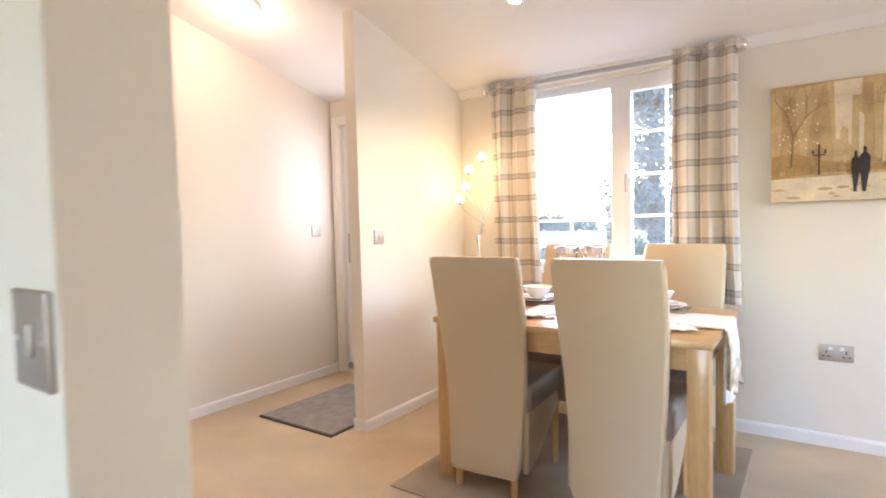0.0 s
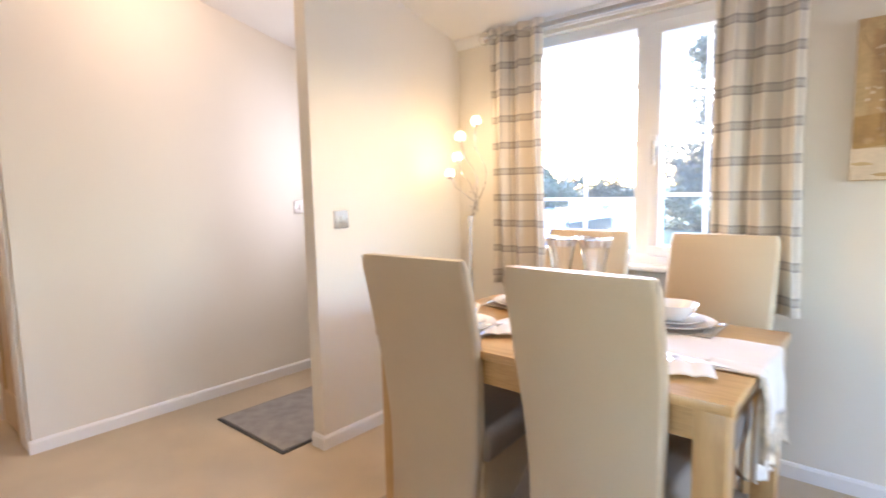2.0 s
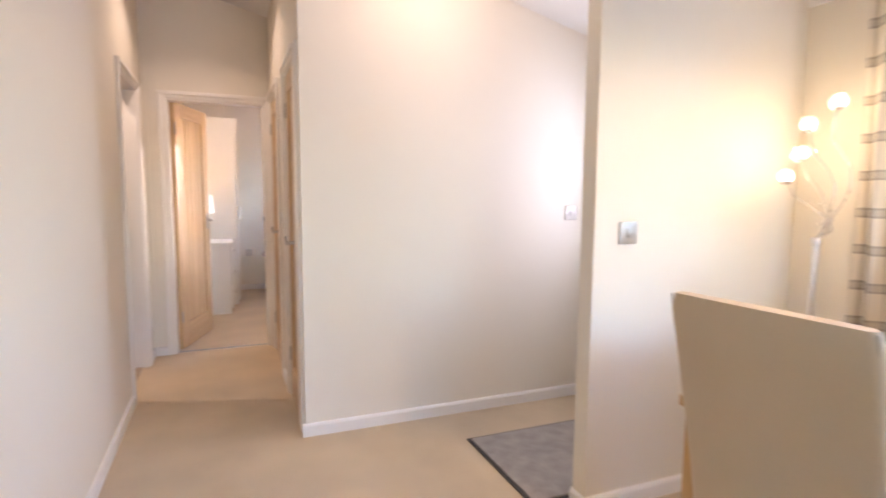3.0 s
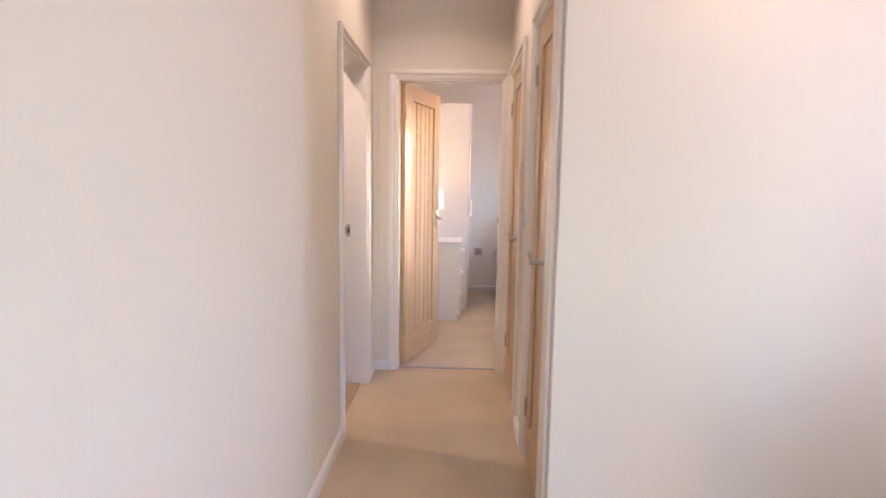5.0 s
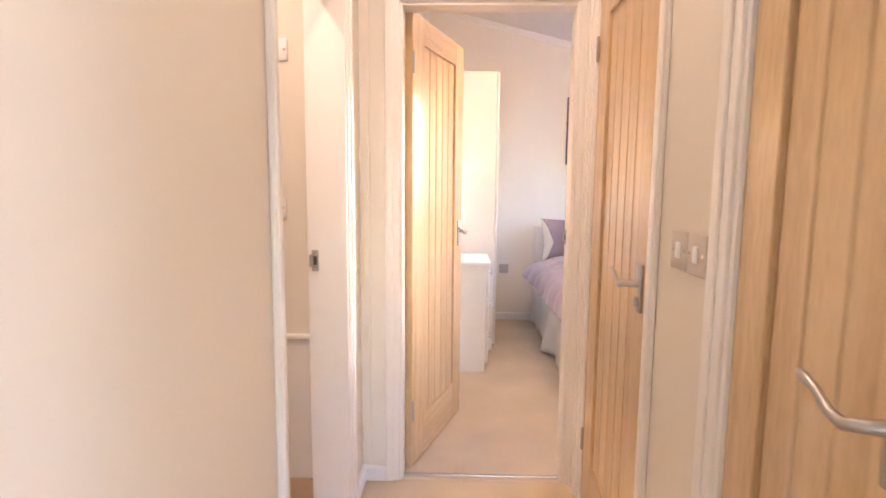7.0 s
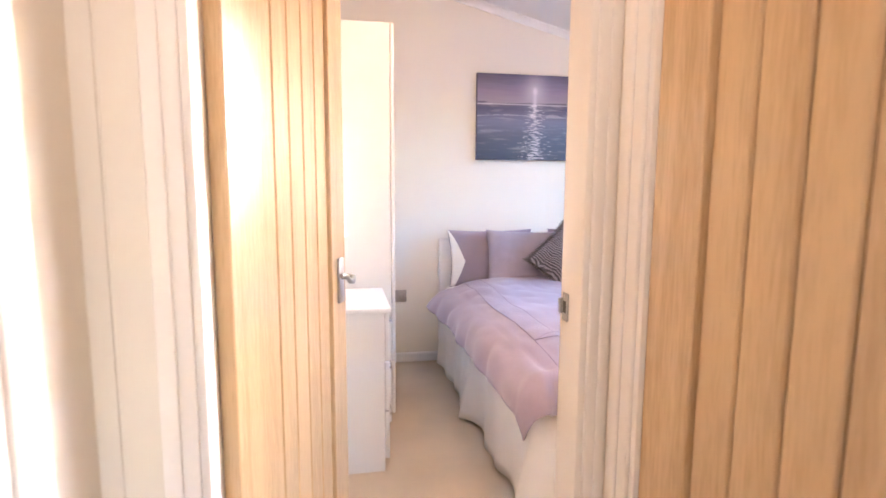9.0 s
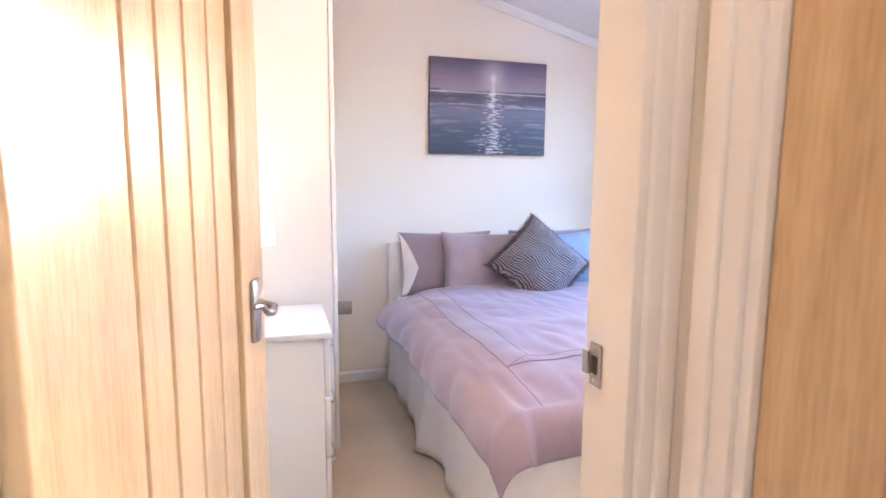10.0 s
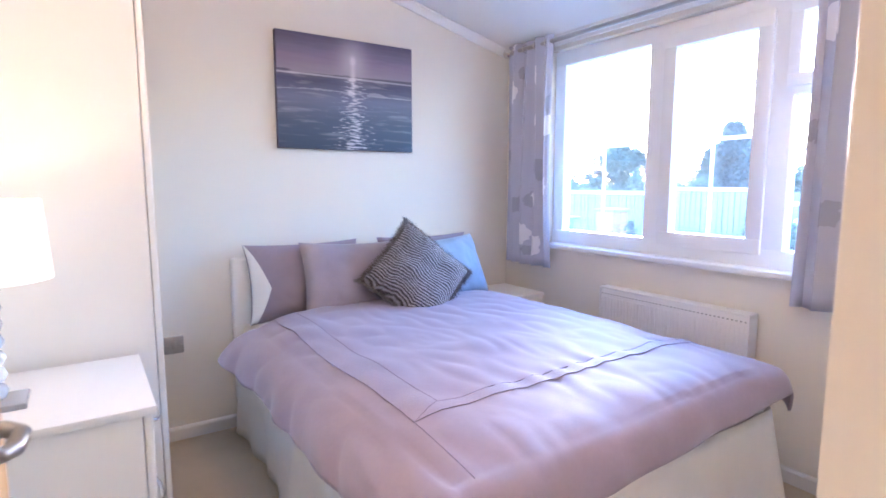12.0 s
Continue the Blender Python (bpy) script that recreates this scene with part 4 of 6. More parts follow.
def dining_chair():
    """A high-backed chair: its upholstered back runs to the floor in a slow S, narrower below; faces +y, back's foot at the origin."""
    o = thing("dining_chair", (0, 0, 0), "high-backed cream faux leather dining chair with short oak legs", "chair", "dining chairs")

    def half(z):
        return 0.158 + 0.052 * min(1, max(0, (z - 0.05) / 0.75)) ** 0.8

    def rake(z):
        return -0.10 * max(0, (z - 0.42) / 0.63) ** 1.35 - 0.042 * max(0, (0.30 - z) / 0.30) ** 1.5 + 0.012 * math.sin(math.pi * min(1, max(0, (z - 0.3) / 0.7)))
    n, top, low = 26, 1.05, 0.085
    bm = bmesh.new()
    rows = []
    for i in range(n + 1):
        z = low + (top - low) * i / n
        th = 0.062 - 0.012 * i / n
        w, r, q = half(z), 0.014, rake(z)
        if i in (0, n):
            w, th = w - 0.008, th - 0.014
        rows.append([bm.verts.new((x, q + y, z)) for x, y in ((-w + r, -th / 2), (0, -th / 2 - 0.004), (w - r, -th / 2), (w - r * 0.3, -th / 2 + r * 0.3), (w, -th / 2 + r), (w, th / 2 - r), (w - r, th / 2),
                                                             (0, th / 2 + 0.006), (-w + r, th / 2), (-w, th / 2 - r), (-w, -th / 2 + r), (-w + r * 0.3, -th / 2 + r * 0.3))])
    for p, q in zip(rows, rows[1:]):
        for k in range(12):
            bm.faces.new((p[k], p[(k + 1) % 12], q[(k + 1) % 12], q[k]))
    bm.faces.new(rows[0][::-1])
    bm.faces.new(rows[-1])
    part("backrest", bm, M["leather"], o, smooth=50)
    for s in (-1, 1):
        pts = []
        for i in range(n + 1):
            z = low + 0.01 + (top - low - 0.014) * i / n
            pts.append((s * (half(z) - 0.003), rake(z) - 0.020 + 0.006 * i / n, z))
        part("seam", tube(pts, 0.0022, 6), M["seam"], o)
    part("seat", box(-0.205, 0.205, 0.02, 0.44, 0.36, 0.485, bevel=0.022, seg=3), M["leatherdark"], o, "dark taupe seat", smooth=60)
    for s in (-1, 1):
        bm = bmesh.new()
        outline = [(0.01, 0.37), (0.43, 0.37), (0.40, 0.31), (0.27, 0.21), (0.13, 0.125), (0.0, 0.10)]
        sides = [[bm.verts.new((s * w, y, z)) for y, z in outline] for w in (0.168, 0.194)]
        for k in range(len(outline)):
            n_ = (k + 1) % len(outline)
            bm.faces.new((sides[0][k], sides[0][n_], sides[1][n_], sides[1][k]))
        bm.faces.new(sides[0])
        bm.faces.new(sides[1][::-1])
        bmesh.ops.bevel(bm, geom=bm.edges[:], offset=0.005, segments=2, affect="EDGES")
        part("side_panel", bm, M["leather"], o, smooth=50)
    for s in (-1, 1):
        part("leg", tube([(s * 0.135, -0.02, 0), (s * 0.135, -0.012, 0.10)], [0.017, 0.02], 4), M["tableleg"], o, "short oak leg")
        part("leg", tube([(s * 0.175, 0.405, 0), (s * 0.175, 0.405, 0.365)], [0.018, 0.024], 4), M["tableleg"], o, "oak front leg")
    return o


first = dining_chair()
first.matrix_basis = pose(-0.593, 3.565, 0.009, 0, 0, 4)
copy_thing(first, pose(-0.02, 3.565, 0.009, 0, 0, 0))
copy_thing(first, pose(-0.582, 4.61, 0.009, 0, 0, 181))
copy_thing(first, pose(0.018, 4.61, 0.009, 0, 0, 178))

# runner across the table's end, hanging over with a sequined hem
def cloth_strip(name, y0, y1, x0, drop, material, label, z, seed, hem=None):
    edge, end = TX1 + 0.004, drop
    run = edge - x0

    def f(u, v):
        s = u * (run + end)
        y = y0 + (y1 - y0) * v
        if s <= run:
            return (x0 + s, y, z + 0.0012 * math.sin(40 * s + 9 * v))
        d = s - run
        return (edge + 0.012 * (1 - math.exp(-d / 0.02)) + 0.014 * math.sin(11 * v + seed) * min(1, d / 0.1), y + 0.02 * (v - 0.5) * d / 0.2, z - d + 0.01 * (1 - math.exp(-d / 0.01)))
    o = thing(name, (0, 0, 0), label, "table runner")
    c = part("cloth", sheet(f, 60, 16), material, o, smooth=170)
    thicken(c, 0.003, 1.0)
    if hem:
        def g(u, v):
            p = Vector(f(1.0, v)) + Vector((0.006, 0, -u * 0.10))
            return (p.x + 0.012 * math.sin(30 * v + 5 * u) * u, p.y + 0.015 * (v - 0.5) * u, p.z + 0.012 * math.sin(23 * v) * u)
        h = part("hem", sheet(g, 10, 30), hem, o, "crumpled silver-gold sequin hem", smooth=120)
        thicken(h, 0.004)
    return o


cloth_strip("table_runner", 3.83, 4.13, -0.55, 0.17, M["linen"], "white linen table runner with a sequined end hanging over the table", TZ + 0.002, 0.4, M["sequin"])
cloth_strip("table_runner", 3.79, 3.86, 0.10, 0.24, M["sequin"], "narrow shiny gold-grey strip hanging over the table edge", TZ + 0.004, 2.0)
cloth_strip("tea_towel", 3.80, 3.88, 0.20, 0.30, M["linen"], "pale folded cloth hanging off the table edge", TZ + 0.007, 3.4)


def dinner_set(x, y, mat_turn=0):
    m = solid("place_mat", box(x - 0.15, x + 0.15, y - 0.115, y + 0.115, TZ + 0.0065, TZ + 0.0095, bevel=0.001), M["placemat"], "woven grey-beige place mat on the table", "place mat", group="place settings")
    z = TZ + 0.0095
    p = solid("dinner_plate", lathe([(0.0, 0.004), (0.07, 0.003), (0.10, 0.010), (0.135, 0.018), (0.137, 0.021), (0.10, 0.014), (0.07, 0.008), (0.0, 0.008)], 40), M["china"], "large white china dinner plate", "plate", smooth=60, group="place settings")
    p.matrix_basis = pose(x, y, z - 0.003)
    p = solid("side_plate", lathe([(0.0, 0.003), (0.05, 0.003), (0.08, 0.010), (0.100, 0.016), (0.101, 0.019), (0.07, 0.010), (0.0, 0.008)], 40), M["china"], "white china side plate on a dinner plate", "plate", smooth=60, group="place settings")
    p.matrix_basis = pose(x, y, z + 0.008)
    b = solid("bowl", lathe([(0.0, 0.0), (0.035, 0.0), (0.04, 0.008), (0.062, 0.028), (0.078, 0.056), (0.080, 0.060), (0.076, 0.058), (0.058, 0.03), (0.03, 0.012), (0.0, 0.010)], 40), M["china"], "white china bowl on a stack of plates", "bowl", smooth=60, group="place settings")
    b.matrix_basis = pose(x, y, z + 0.0165)
    for k, (dx, kind) in enumerate(((-0.128, "fork"), (0.122, "knife"), (0.138, "spoon"))):
        o = thing(kind, (x + dx, y, z), "polished steel table " + kind, kind, "cutlery")
        part("handle", tube([(0, -0.10, 0.003), (0, -0.03, 0.005), (0, 0.02, 0.003)], [0.005, 0.0032, 0.0028], 8), M["chrome"], o, smooth=60)
        if kind == "fork":
            for j in (-1.5, -0.5, 0.5, 1.5):
                part("tine", tube([(j * 0.003, 0.02, 0.003), (j * 0.005, 0.04, 0.006), (j * 0.005, 0.085, 0.008)], 0.0014, 6), M["chrome"], o)
        elif kind == "knife":
            part("blade", box(-0.008, 0.008, 0.018, 0.115, 0.002, 0.0035, bevel=0.0006), M["chrome"], o)
        else:
            sp = lathe([(0.0, 0.0), (0.008, 0.001), (0.015, 0.005), (0.0155, 0.006), (0.008, 0.002), (0.0, 0.0012)], 20)
            part("spoon_bowl", sp, M["chrome"], o, smooth=60).matrix_basis = pose(0, 0.045, 0.002) @ Matrix.Diagonal((1, 1.6, 1, 1))


for x, y in ((-0.61, 3.725), (-0.03, 3.72), (-0.62, 4.19), (-0.01, 4.20)):
    dinner_set(x, y)
for k, (x, y, turn) in enumerate(((0.165, 3.71, 20), (-0.43, 3.76, 35))):
    def nap(u, v):
        return ((u - 0.5) * 0.16, (v - 0.5) * 0.10, 0.004 + 0.012 * abs(math.sin(3 * u * math.pi)) * (0.4 + 0.6 * v))
    o = solid("napkin", sheet(nap, 24, 8), M["linen"], "folded white napkin beside a plate", "napkin", smooth=120)
    o.matrix_basis = pose(x, y, TZ + 0.008, 0, 0, turn)
    thicken(o, 0.003)
for x, y in ((-0.455, 4.20), (-0.322, 4.225)):
    o = thing("glass_vase", (x, y, TZ + 0.006), "flared clear glass vase with a silvered wavy rim", "vase", "glass vases")
    wv = lambda a, i: 1 + (0.11 * math.sin(7 * a) + 0.03 * math.sin(14 * a)) * min(1, i / 6)
    prof = [(0.0, 0.0), (0.036, 0.0), (0.038, 0.012), (0.022, 0.03), (0.027, 0.09), (0.035, 0.16), (0.046, 0.235), (0.058, 0.29)]
    inner = [(r - 0.0035, z + 0.002) for r, z in prof[:2:-1]] + [(0.0, 0.03)]
    part("bowl", lathe(prof + inner, 56, lambda a, i: 1 + (0.11 * math.sin(7 * a) + 0.03 * math.sin(14 * a)) * (min(1, i / 6) if i < 8 else max(0, (13 - i) / 6))), M["glass"], o, smooth=60)
    part("rim", tube([(0.0575 * wv(a, 8) * math.cos(a), 0.0575 * wv(a, 8) * math.sin(a), 0.291 + 0.006 * math.sin(3 * a)) for a in [2 * math.pi * k / 56 for k in range(57)]], 0.0028, 6), M["chrome"], o, "silver rim")
    part("silver_band", lathe([(0.0525, 0.262), (0.0592, 0.2885), (0.0597, 0.2885), (0.053, 0.261)], 56, lambda a, i: wv(a, 8)), M["chrome"], o, "silvered band under the rim", smooth=60)

# floor lamp in the corner: a chrome stem with five curved arms ending in small globes
LX, LY = -1.245, 4.62
o = thing("floor_lamp", (LX, LY, 0), "chrome floor lamp with curved arms and small lit globes", "lamp")
part("base", lathe([(0.0, 0.0), (0.13, 0.0), (0.13, 0.012), (0.12, 0.018), (0.02, 0.024), (0.0, 0.024)], 40), M["chrome"], o, smooth=40)
part("stem", tube([(0, 0, 0.02), (0, 0, 1.11)], 0.011, 14), M["chrome"], o, smooth=60)
part("collar", lathe([(0.011, 0.0), (0.016, 0.004), (0.016, 0.03), (0.011, 0.034)], 20), M["chrome"], o, smooth=40).matrix_basis = pose(0, 0, 1.09)
heads = [(-0.125, -0.02, 1.36), (-0.11, 0.03, 1.452), (-0.055, -0.01, 1.56), (0.025, 0.03, 1.64)]
for k, (hx, hy, hz) in enumerate(heads):
    a = 0.5 + 1.2 * k
    pts = []
    for i in range(14):
        s = i / 13
        twist = 0.03 * math.sin(math.pi * s) * math.cos(a + 5 * s)
        lean = 0.075 * math.sin(math.pi * min(1, s * 1.3))
        pts.append((hx * s ** 1.6 + twist + lean, hy * s + 0.02 * math.sin(a + 4 * s) * math.sin(math.pi * s), 1.11 + (hz - 0.025 - 1.11) * s))
    part("arm", tube(pts, 0.0035, 8), M["chrome"], o, smooth=60)
    part("socket_cup", lathe([(0.0, -0.03), (0.010, -0.03), (0.014, -0.022), (0.018, -0.008), (0.016, -0.006), (0.0, -0.012)], 20), M["chrome"], o, smooth=50).matrix_basis = pose(hx, hy, hz)
    g = part("bulb", lathe([(0.0, -0.024), (0.011, -0.021), (0.020, -0.013), (0.024, 0.0), (0.020, 0.013), (0.011, 0.021), (0.0, 0.024)], 20), M["bulb"], o, "lit bulb", smooth=60)
    g.matrix_basis = pose(hx, hy, hz)
    g.visible_shadow = False
    n = 24
    for tilt in (0, 60, 120):
        w = part("wire_loop", tube([(0.032 * math.cos(2 * math.pi * i / n), 0.0, 0.032 * math.sin(2 * math.pi * i / n)) for i in range(n + 1)], 0.0016, 6), M["chrome"], o)
        w.matrix_basis = pose(hx, hy, hz, 0, 0, tilt + 25 * k)
    lamp("floor_lamp_light", "POINT", (LX + hx, LY + hy, hz), LAMP_W["bulb"], (1.0, 0.77, 0.38), radius=0.014)
for k in range(9):
    a = 2.1 * k
    part("bead", lathe([(0.0, -0.006), (0.005, -0.003), (0.006, 0), (0.005, 0.003), (0.0, 0.006)], 10), M["chrome"], o, "clear bead", smooth=60).matrix_basis = pose(0.03 + 0.022 * math.cos(a), 0.022 * math.sin(a), 1.15 + 0.013 * k)

# door mat
o = thing("door_mat", (-1.99, 4.02, 0), "grey ribbed door mat with a dark rubber edge", "door mat")
part("backing", box(-0.31, 0.345, -0.405, 0.40, 0.0, 0.008, bevel=0.003), M["rubber"], o, "dark rubber edge")
part("mat_surface", box(-0.293, 0.328, -0.388, 0.383, 0.006, 0.014, bevel=0.003), M["mat"], o)


def plate(name, place, w, h, normal, kind, label, material=None):
    """A switch or socket plate standing on a wall; normal is the way it faces, '+x', '-x', '+y' or '-y'."""
    o = thing(name, place, label, name.replace("_", " "))
    o.matrix_basis = pose(*place, 0, 0, {"-y": 0, "+x": 90, "+y": 180, "-x": -90}[normal])
    mm = material or M["socket"]
    part("faceplate", box(-w / 2, w / 2, -0.007, 0.0, -h / 2, h / 2, bevel=0.003), mm, o, smooth=50)
    if kind == "switch":
        n = max(1, round(w / 0.09))
        for k in range(n):
            x = (k - (n - 1) / 2) * 0.086
            part("rocker", box(x - 0.010, x + 0.010, -0.012, -0.006, -0.018, 0.018, bevel=0.003), M["plastic"] if material else mm, o, "switch rocker", smooth=50)
    if kind == "twin":
        for s in (-1, 1):
            part("rocker", box(s * 0.024 - 0.008, s * 0.024 + 0.008, -0.010, -0.006, 0.014, 0.03, bevel=0.002), M["plastic"], o, "white switch rocker")
            for dx, dz, ww, hh in ((0, 0.004, 0.003, 0.008), (-0.011, -0.018, 0.006, 0.003), (0.011, -0.018, 0.006, 0.003)):
                part("slot", box(s * 0.042 + dx - ww, s * 0.042 + dx + ww, -0.0078, -0.0062, dz - hh, dz + hh), M["rubber"], o)
    for s in (-1, 1):
        part("screw", box(s * (w / 2 - 0.012) - 0.003, s * (w / 2 - 0.012) + 0.003, -0.0082, -0.006, -0.003, 0.003), M["chrome"], o)
    return o


plate("light_switch", (XP1, 3.944, 1.134), 0.088, 0.088, "+x", "switch", "brushed steel light switch on the partition")
plate("light_switch", (XW, 4.467, 1.17), 0.088, 0.088, "+x", "switch", "brushed steel light switch beside the entrance")
plate("light_switch", (-0.035, 1.722, 1.10), 0.088, 0.10, "-y", "switch", "satin steel light switch near the wall's end")
for x in (-3.524, -3.434):
    plate("light_switch", (x, YR, 1.134), 0.088, 0.09, "-y", "switch", "cream light switch, one of a pair between the hall doors", M["switch"])
plate("wall_socket", (0.709, YN, 0.492), 0.146, 0.086, "-y", "twin", "brushed steel double socket on the window wall")
plate("wall_socket", (XB, 2.765, 0.491), 0.088, 0.088, "+x", "switch", "brushed steel single socket beside the bed")
o = thing("wall_stop", (XP0 - 0.012, 3.86, 0.0), "small white door stop at the partition's foot", "door stop")
part("body", box(-0.02, 0.012, -0.02, 0.02, 0.07, 0.17, bevel=0.006), M["plastic"], o)

# ceiling lights
def ceiling_pose(x, y):
    return pose(x, y, ceil(y), math.degrees(math.atan(-SLOPE)), 0, 0)


def dome_light(x, y, watts, label):
    o = thing("ceiling_light", (0, 0, 0), label, "ceiling light", "opal ceiling lights")
    o.matrix_basis = ceiling_pose(x, y)
    part("rim", lathe([(0.0, 0.0), (0.14, 0.0), (0.14, -0.02), (0.128, -0.028), (0.0, -0.028)], 40), M["white"], o, smooth=40)
    g = part("diffuser", lathe([(0.126, -0.028), (0.12, -0.05), (0.09, -0.072), (0.045, -0.084), (0.0, -0.088)], 40), M["dome"], o, "lit opal diffuser", smooth=60)
    g.visible_shadow = False
    lamp("ceiling_light_bulb", "POINT", (x, y, ceil(y) - 0.13), watts, (1.0, 0.76, 0.50), radius=0.09)


dome_light(-2.146, 3.456, LAMP_W["dome"], "round opal ceiling light, lit")
dome_light(-5.4, 3.05, LAMP_W["bedroom"], "round opal bedroom ceiling light, lit")


def downlight(x, y, watts, label, colour=(1.0, 0.79, 0.55)):
    o = thing("downlight", (0, 0, 0), label, "ceiling light", "downlights")
    o.matrix_basis = ceiling_pose(x, y)
    part("ring", lathe([(0.026, 0.004), (0.026, -0.003), (0.036, -0.006), (0.043, -0.002), (0.043, 0.002)], 32), M["chrome"], o, smooth=50)
    part("lens", lathe([(0.0, -0.002), (0.026, -0.002), (0.026, 0.0)], 24), M["spot"], o, "lit lens")
    lamp("downlight_bulb", "SPOT", (x, y, ceil(y) - 0.03), watts, colour, target=(x, y - 0.1, 0), radius=0.03, spot=radians(130))


downlight(-0.676, 4.094, LAMP_W["spot"], "small recessed downlight with a chrome ring, lit", (1.0, 0.73, 0.38))
# Hall source out of view: assumed from its warm light, fixture and place added.
downlight(-3.7, 2.38, LAMP_W["hall"], "small recessed hall downlight with a chrome ring, lit")
# Added to brighten the bathroom wall; no fixture is seen there.
downlight(-3.75, 1.15, LAMP_W["bath"], "small added bathroom downlight, unseen, with a chrome ring, lit")

# ---- wide canvas: a town park in sepia ----
PW, PH = 1.02, 0.60
o = thing("painting", (0.42, YN - 0.032, 1.27), "wide sepia canvas of a city park with bare trees", "painting")
part("canvas", box(0, PW, 0, 0.03, 0, PH, bevel=0.003), M["canvas"], o)
rnd = random.Random(5)


layers = itertools.count(1)


def flat(pts, d, material, name):
    d += 6e-6 * next(layers)
    bm = bmesh.new()
    bm.faces.new([bm.verts.new((x * PW, -d, z * PH)) for x, z in pts])
    k = part(name, bm, material, o)
    thicken(k, 0.0006)


flat([(0.002, 0.20), (0.998, 0.24), (0.998, 0.005), (0.002, 0.005)], 0.0012, M["sepia1"], "pavement")
flat([(0.002, 0.20), (0.22, 0.24), (0.55, 0.24), (0.998, 0.25), (0.998, 0.34), (0.7, 0.30), (0.4, 0.30), (0.25, 0.33), (0.1, 0.42), (0.002, 0.40)], 0.0016, M["sepia2"], "hedge")
flat([(0.002, 0.96), (0.3, 0.99), (0.32, 0.3), (0.002, 0.3)], 0.0007, M["sepia4"], "sky")
flat([(0.05, 0.93), (0.10, 0.9), (0.13, 0.35), (0.04, 0.35)], 0.0009, M["sepia5"], "tower")
flat([(0.19, 0.8), (0.215, 0.97), (0.235, 0.97), (0.25, 0.7), (0.27, 0.3), (0.15, 0.3), (0.17, 0.7)], 0.0009, M["sepia5"], "tower")
flat([(0.262, 0.99), (0.375, 0.99), (0.345, 0.62), (0.335, 0.30), (0.275, 0.30)], 0.0010, M["sepia1"], "sky")
for x, w, h in ((0.285, 0.02, 0.48), (0.305, 0.016, 0.58), (0.32, 0.02, 0.44), (0.355, 0.012, 0.7), (0.37, 0.014, 0.82)):
    flat([(x - w, h), (x - w * 0.3, h + 0.04), (x + w, h), (x + w * 1.1, 0.3), (x - w * 1.1, 0.3)], 0.0012, M["sepia4"], "tower")
for x0, x1, h, mm in ((0.335, 0.385, 0.86, "sepia1"), (0.375, 0.415, 0.95, "sepia2"), (0.425, 0.445, 0.9, "sepia1"), (0.45, 0.54, 0.99, "sepia2"), (0.55, 0.58, 0.97, "sepia1"), (0.60, 0.66, 0.99, "sepia2"),
                      (0.67, 0.70, 0.96, "sepia1"), (0.72, 0.80, 0.99, "sepia2"), (0.82, 0.86, 0.95, "sepia1"), (0.88, 0.96, 0.9, "sepia2")):
    flat([(x0, h), (x1, h * 0.99), (x1 + 0.004, 0.3), (x0 - 0.004, 0.3)], 0.0013 + 0.0001 * rnd.random(), M["sepia5" if mm == "sepia2" else "sepia4"], "tower")
for k in range(46):
    x, w, h = rnd.uniform(0.36, 0.985), rnd.uniform(0.003, 0.012), rnd.uniform(0.55, 0.99)
    flat([(x - w, h), (x - w * 0.2, h + 0.005), (x + w, h - 0.03), (x + w * rnd.uniform(0.2, 1), rnd.uniform(0.3, 0.45)), (x - w * 0.8, 0.3)], 0.0015 + 0.00008 * (k % 5), M[rnd.choice(("sepia1", "sepia4", "sepia4", "sepia5", "sepia2"))], "tower")
for k in range(26):
    x, z, w = rnd.uniform(0.03, 0.95), rnd.uniform(0.03, 0.17), rnd.uniform(0.01, 0.05)
    flat([(x - w, z), (x, z + 0.012), (x + w * 0.8, z + 0.004), (min(0.99, x + w), z - 0.01), (x - w * 0.3, z - 0.014)], 0.0016, M[rnd.choice(("sepia4", "sepia4", "sepia5"))], "wet_reflection")
for k in range(60):
    x, z, r = rnd.uniform(0.01, 0.985), rnd.uniform(0.24, 0.33), rnd.uniform(0.008, 0.02)
    flat([(x + r * 0.6 * math.cos(j * 1.05), z + r * math.sin(j * 1.05) * rnd.uniform(0.7, 1.5)) for j in range(6)], 0.0018 + 0.00006 * (k % 4), M[rnd.choice(("sepia2", "sepia5", "sepia3"))], "hedge_dab")


def tree_strokes(x, z, h):
    def branch(p, a, ln, w, lv):
        q = (p[0] + ln * math.sin(a) * 0.55, p[1] + ln * math.cos(a))
        q = (min(0.985, max(0.015, q[0])), min(0.985, q[1]))
        part("branch", tube([(p[0] * PW, -0.0034, p[1] * PH), (q[0] * PW, -0.0034, q[1] * PH)], [w, w * 0.65], 5), M["sepia3"], o)
        if lv < 5:
            for s in (-1, 1):
                branch(q, a + s * rnd.uniform(0.25, 0.6), ln * rnd.uniform(0.6, 0.8), w * 0.6, lv + 1)
    branch((x, z), 0.05, h * 0.42, 0.0055, 0)


